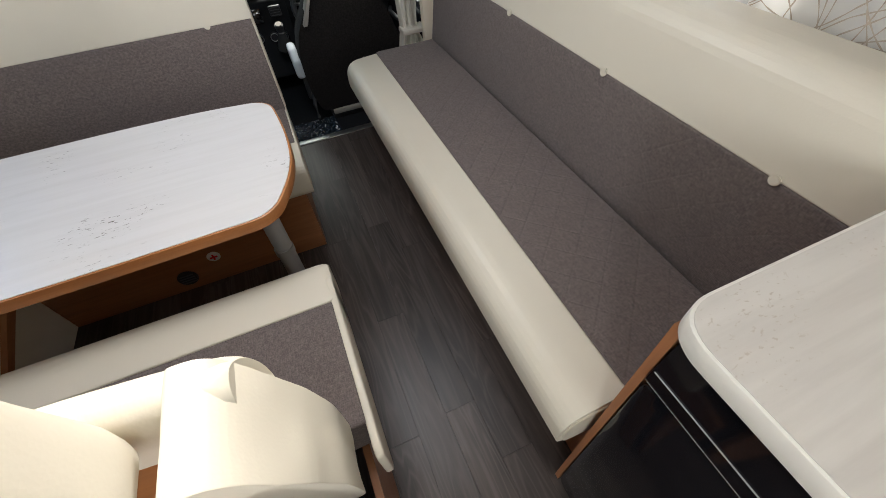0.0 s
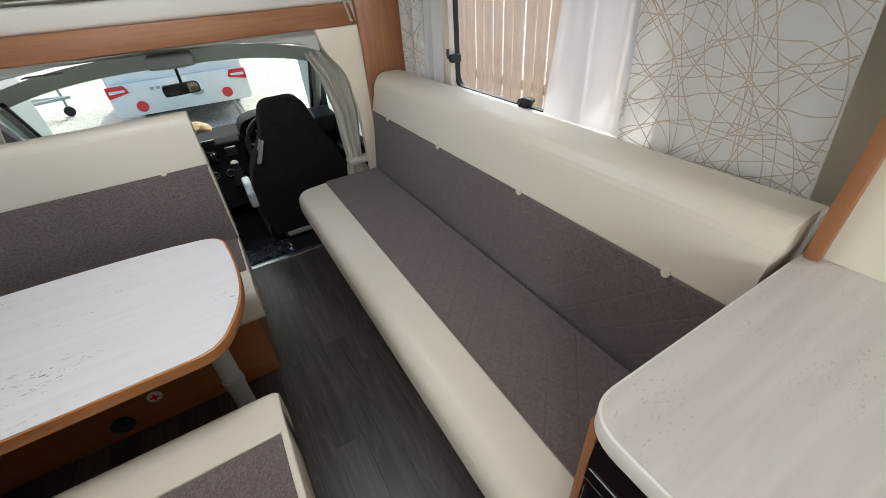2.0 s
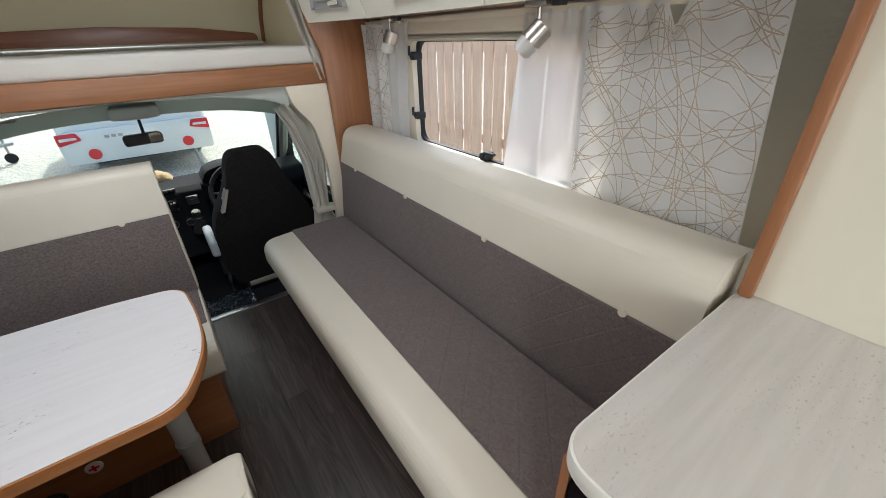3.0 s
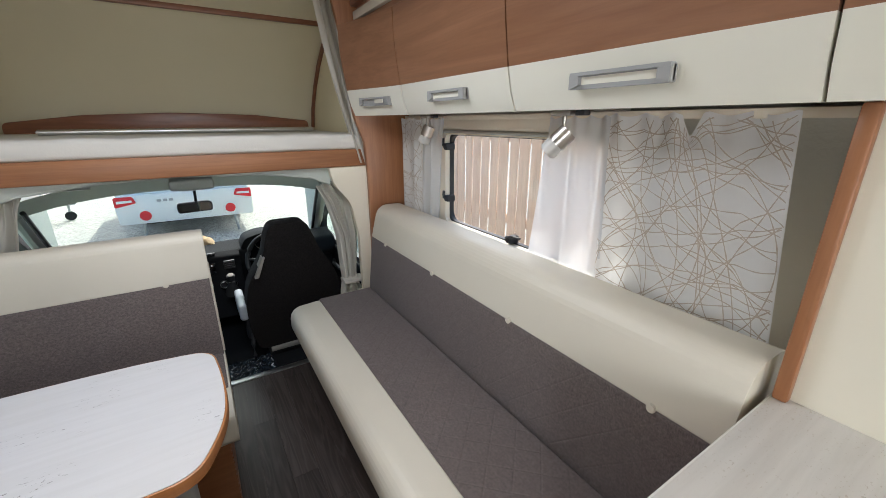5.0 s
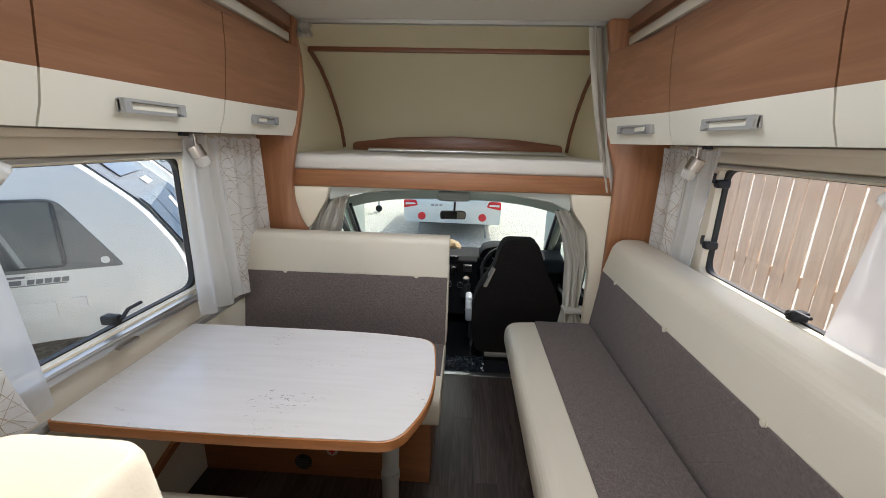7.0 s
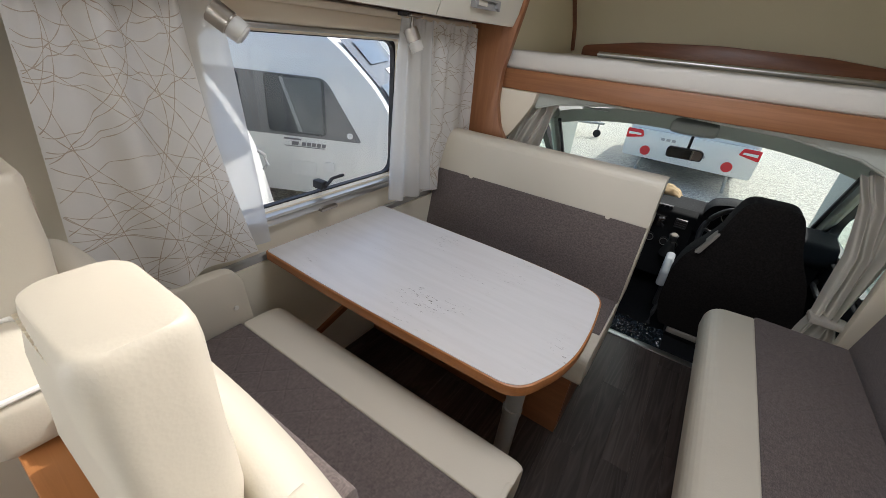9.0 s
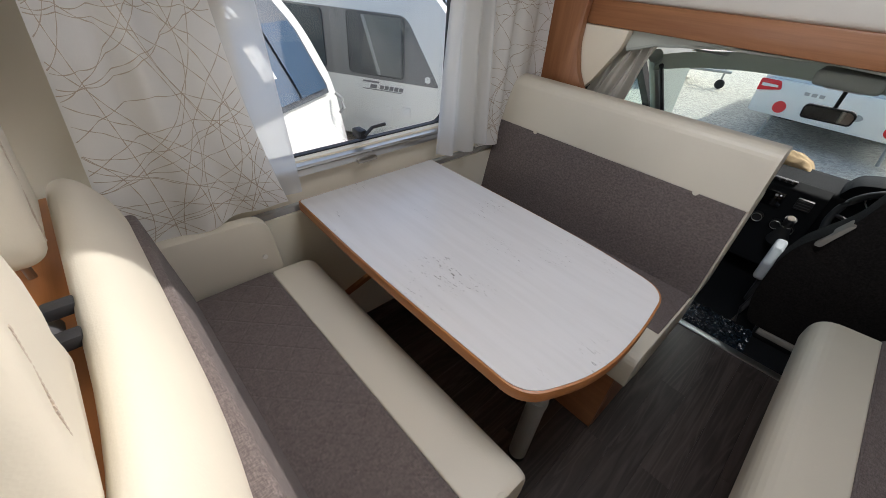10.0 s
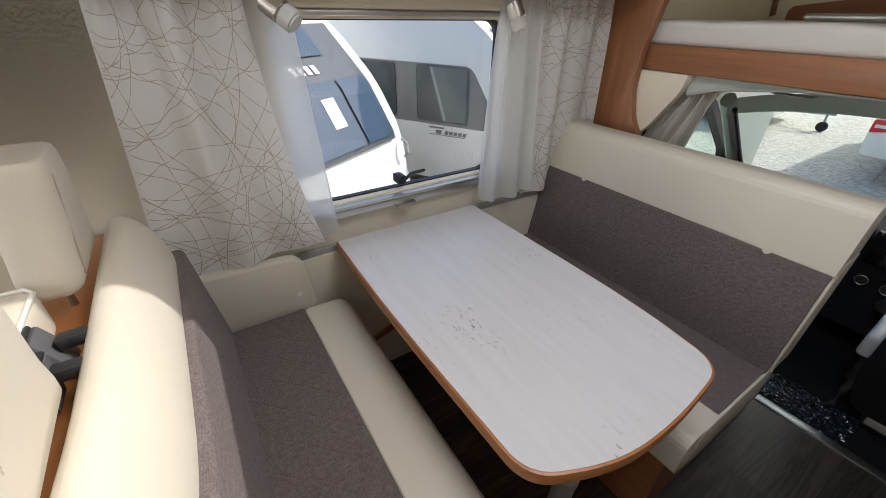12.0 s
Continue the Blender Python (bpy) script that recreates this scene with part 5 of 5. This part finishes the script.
side_sheet("badge", rounded([(-0.80, 1.03), (-0.73, 1.03), (-0.73, 1.10), (-0.80, 1.10)], 0.03, 5), 0.008, PAPER, cv)
for i, w in enumerate((0.07, 0.02, 0.05, 0.05, 0.05, 0.05, 0.05)):
    x = -1.52 + i * 0.064
    side_sheet("lettering_bar", [(x, 0.88), (x + w, 0.88), (x + w + 0.012, 0.925), (x + 0.012, 0.925)], 0.003, GREY_BAND, cv)
side_sheet("lettering_rule", [(-1.62, 0.862), (-1.10, 0.862), (-1.10, 0.870), (-1.62, 0.870)], 0.003, GREY_BAND, cv)
side_sheet("lettering_small", [(-1.62, 0.945), (-1.40, 0.945), (-1.39, 0.965), (-1.61, 0.965)], 0.003, GREY_BAND, cv)
side_sheet("locker_door", rounded([(-1.55, 0.50), (-1.22, 0.50), (-1.22, 0.68), (-1.55, 0.68)], 0.02, 3), 0.006, WHITE, cv)
side_sheet("socket_cover", rounded([(-1.10, 0.58), (-0.98, 0.58), (-0.98, 0.70), (-1.10, 0.70)], 0.015, 3), 0.015, PAPER, cv)
caravan("touring_caravan", (-3.31, 1.95), 30, 5.5, "white touring caravan with blue tinted front windows", "glass")
caravan("touring_caravan", (-4.92, 7.72), 30, 5.5, "white touring caravan with blue tinted front windows", "glass")
caravan("touring_caravan", (-3.5, 12.9), 4, 5.0, "white touring caravan with its drawbar on the gravel")

rc = root("parked_caravan", (-0.21, 10.6, GZ), "white parked caravan with red tail lamps and round reflectors", "caravan")
part("body", box(-1.36, 0.94, 9.72, 14.5, -0.30, 1.75, 0.06, 4), WHITE, rc)
part("bumper", prism(rounded([(-1.37, -0.44), (0.95, -0.46), (0.97, 0.02), (0.85, 0.12), (-1.27, 0.12), (-1.39, 0.02)], 0.06, 4), "y", 9.60, 9.80, 0.03), WHITE, rc, "white moulded rear bumper")
for s in (-1, 1):
    c = -0.21 + s * 0.735
    part("reflector", tube((c, 9.585, -0.29), (c, 9.60, -0.29), 0.095, seg=28, bev=0.004), RED, rc, "round red reflector")
    lx = -0.21 + s * 1.0
    la = part("tail_lamp", prism(rounded([(lx - s * 0.17, -0.03), (lx + s * 0.17, -0.10), (lx + s * 0.17, 0.10), (lx - s * 0.12, 0.10)], 0.03, 3), "y", 9.578, 9.60, 0.006), RED, rc, "red and white tail lamp")
    part("white_lens", prism([(lx - s * 0.11, -0.005), (lx + s * 0.13, -0.02), (lx + s * 0.13, 0.03), (lx - s * 0.10, 0.03)], "y", 9.570, 9.579), PAPER, la)
    part("wheel", tube((-0.21 + s * 0.85, 11.6, -0.52), (-0.21 + s * 1.05, 11.6, -0.52), 0.33, seg=28, bev=0.03), RUBBER, rc)
    part("steady_leg", tube((-0.21 + s * 0.8, 9.9, -0.4), (-0.21 + s * 0.85, 9.85, GZ), 0.03), GREY_TUBE, rc)
part("chassis", box(-0.9, 0.5, 9.8, 14.0, -0.5, -0.42), RUBBER, rc)
part("oval_badge", prism([(0.02 + 0.11 * math.cos(a), -0.20 + 0.055 * math.sin(a)) for a in [i * 0.3927 for i in range(16)]], "y", 9.59, 9.60), GREY_TUBE, rc)
for i in range(3):
    part("lettering_bar", box(-0.72 + i * 0.10, -0.65 + i * 0.10, 9.592, 9.60, -0.04, 0.01), GREY_TUBE, rc)

# ---- floor planks ----
plank_meshes = {}


def plank(x0, x1, y0, y1):
    key = (round(x1 - x0, 3), round(y1 - y0, 3))
    if key not in plank_meshes:
        bm = box(0, key[0] - 0.0005, 0, key[1] - 0.0005, -0.004, 0.0, 0.0004, 1)
        me = bpy.data.meshes.new("plank")
        bm.to_mesh(me)
        bm.free()
        me.materials.append(PLANK_R)
        plank_meshes[key] = me
    ob = new("plank", plank_meshes[key])
    ob.location = (x0, y0, 0)
    ob.parent = floor_base


PLANK_R = timber("smoked_oak_plank", (0.098, 0.075, 0.065), (0.030, 0.022, 0.019), (0, 0, 90), 0.40, 0.9, 0.35)
_field = tex(PLANK_R, "ShaderNodeTexNoise", coords(PLANK_R, (10.0, 0.75, 1)), Scale=1.0, Detail=2.5, Distortion=0.5)
_rings = maths(PLANK_R, "PINGPONG", maths(PLANK_R, "MULTIPLY", _field.outputs[0], 26.0), 1.0)
_ring = ramp(PLANK_R, _rings, [(0.0, (1, 1, 1)), (0.55, (0, 0, 0))])
base(PLANK_R, mix(PLANK_R, maths(PLANK_R, "MULTIPLY", _ring, 0.40), nodes_of(PLANK_R)[2].inputs["Base Color"].links[0].from_socket, (0.135, 0.108, 0.095)))
_n, _l, _b = nodes_of(PLANK_R)
_info = _n.new("ShaderNodeObjectInfo")
_old = _b.inputs["Base Color"].links[0].from_socket
_hsv = _n.new("ShaderNodeHueSaturation")
_mr = _n.new("ShaderNodeMapRange")
_mr.inputs[3].default_value, _mr.inputs[4].default_value = 0.72, 1.32
_l.new(_info.outputs["Random"], _mr.inputs[0])
_l.new(_mr.outputs[0], _hsv.inputs["Value"])
_l.new(_old, _hsv.inputs["Color"])
_l.new(_hsv.outputs[0], _b.inputs["Base Color"])
for _nd in _n:
    if _nd.type == "MAPPING":
        _c = _n.new("ShaderNodeCombineXYZ")
        _s = _n.new("ShaderNodeMath")
        _s.operation = "MULTIPLY"
        _s.inputs[1].default_value = 37.0
        _l.new(_info.outputs["Random"], _s.inputs[0])
        for _k in range(3):
            _l.new(_s.outputs[0], _c.inputs[_k])
        _l.new(_c.outputs[0], _nd.inputs["Location"])
_w, _len = 0.104, 0.93
_col = 0
_x = LX
while _x < RX - 0.01:
    _x1 = min(_x + _w, RX)
    _y = REAR - (_col * 0.37 + 0.11 * math.sin(_col * 2.3)) % _len
    while _y < STEP - 0.02:
        _a, _e = max(_y, REAR), min(_y + _len, STEP - 0.012)
        if _e - _a > 0.02:
            plank(_x, _x1, _a, _e)
        _y += _len
    _x, _col = _x1, _col + 1
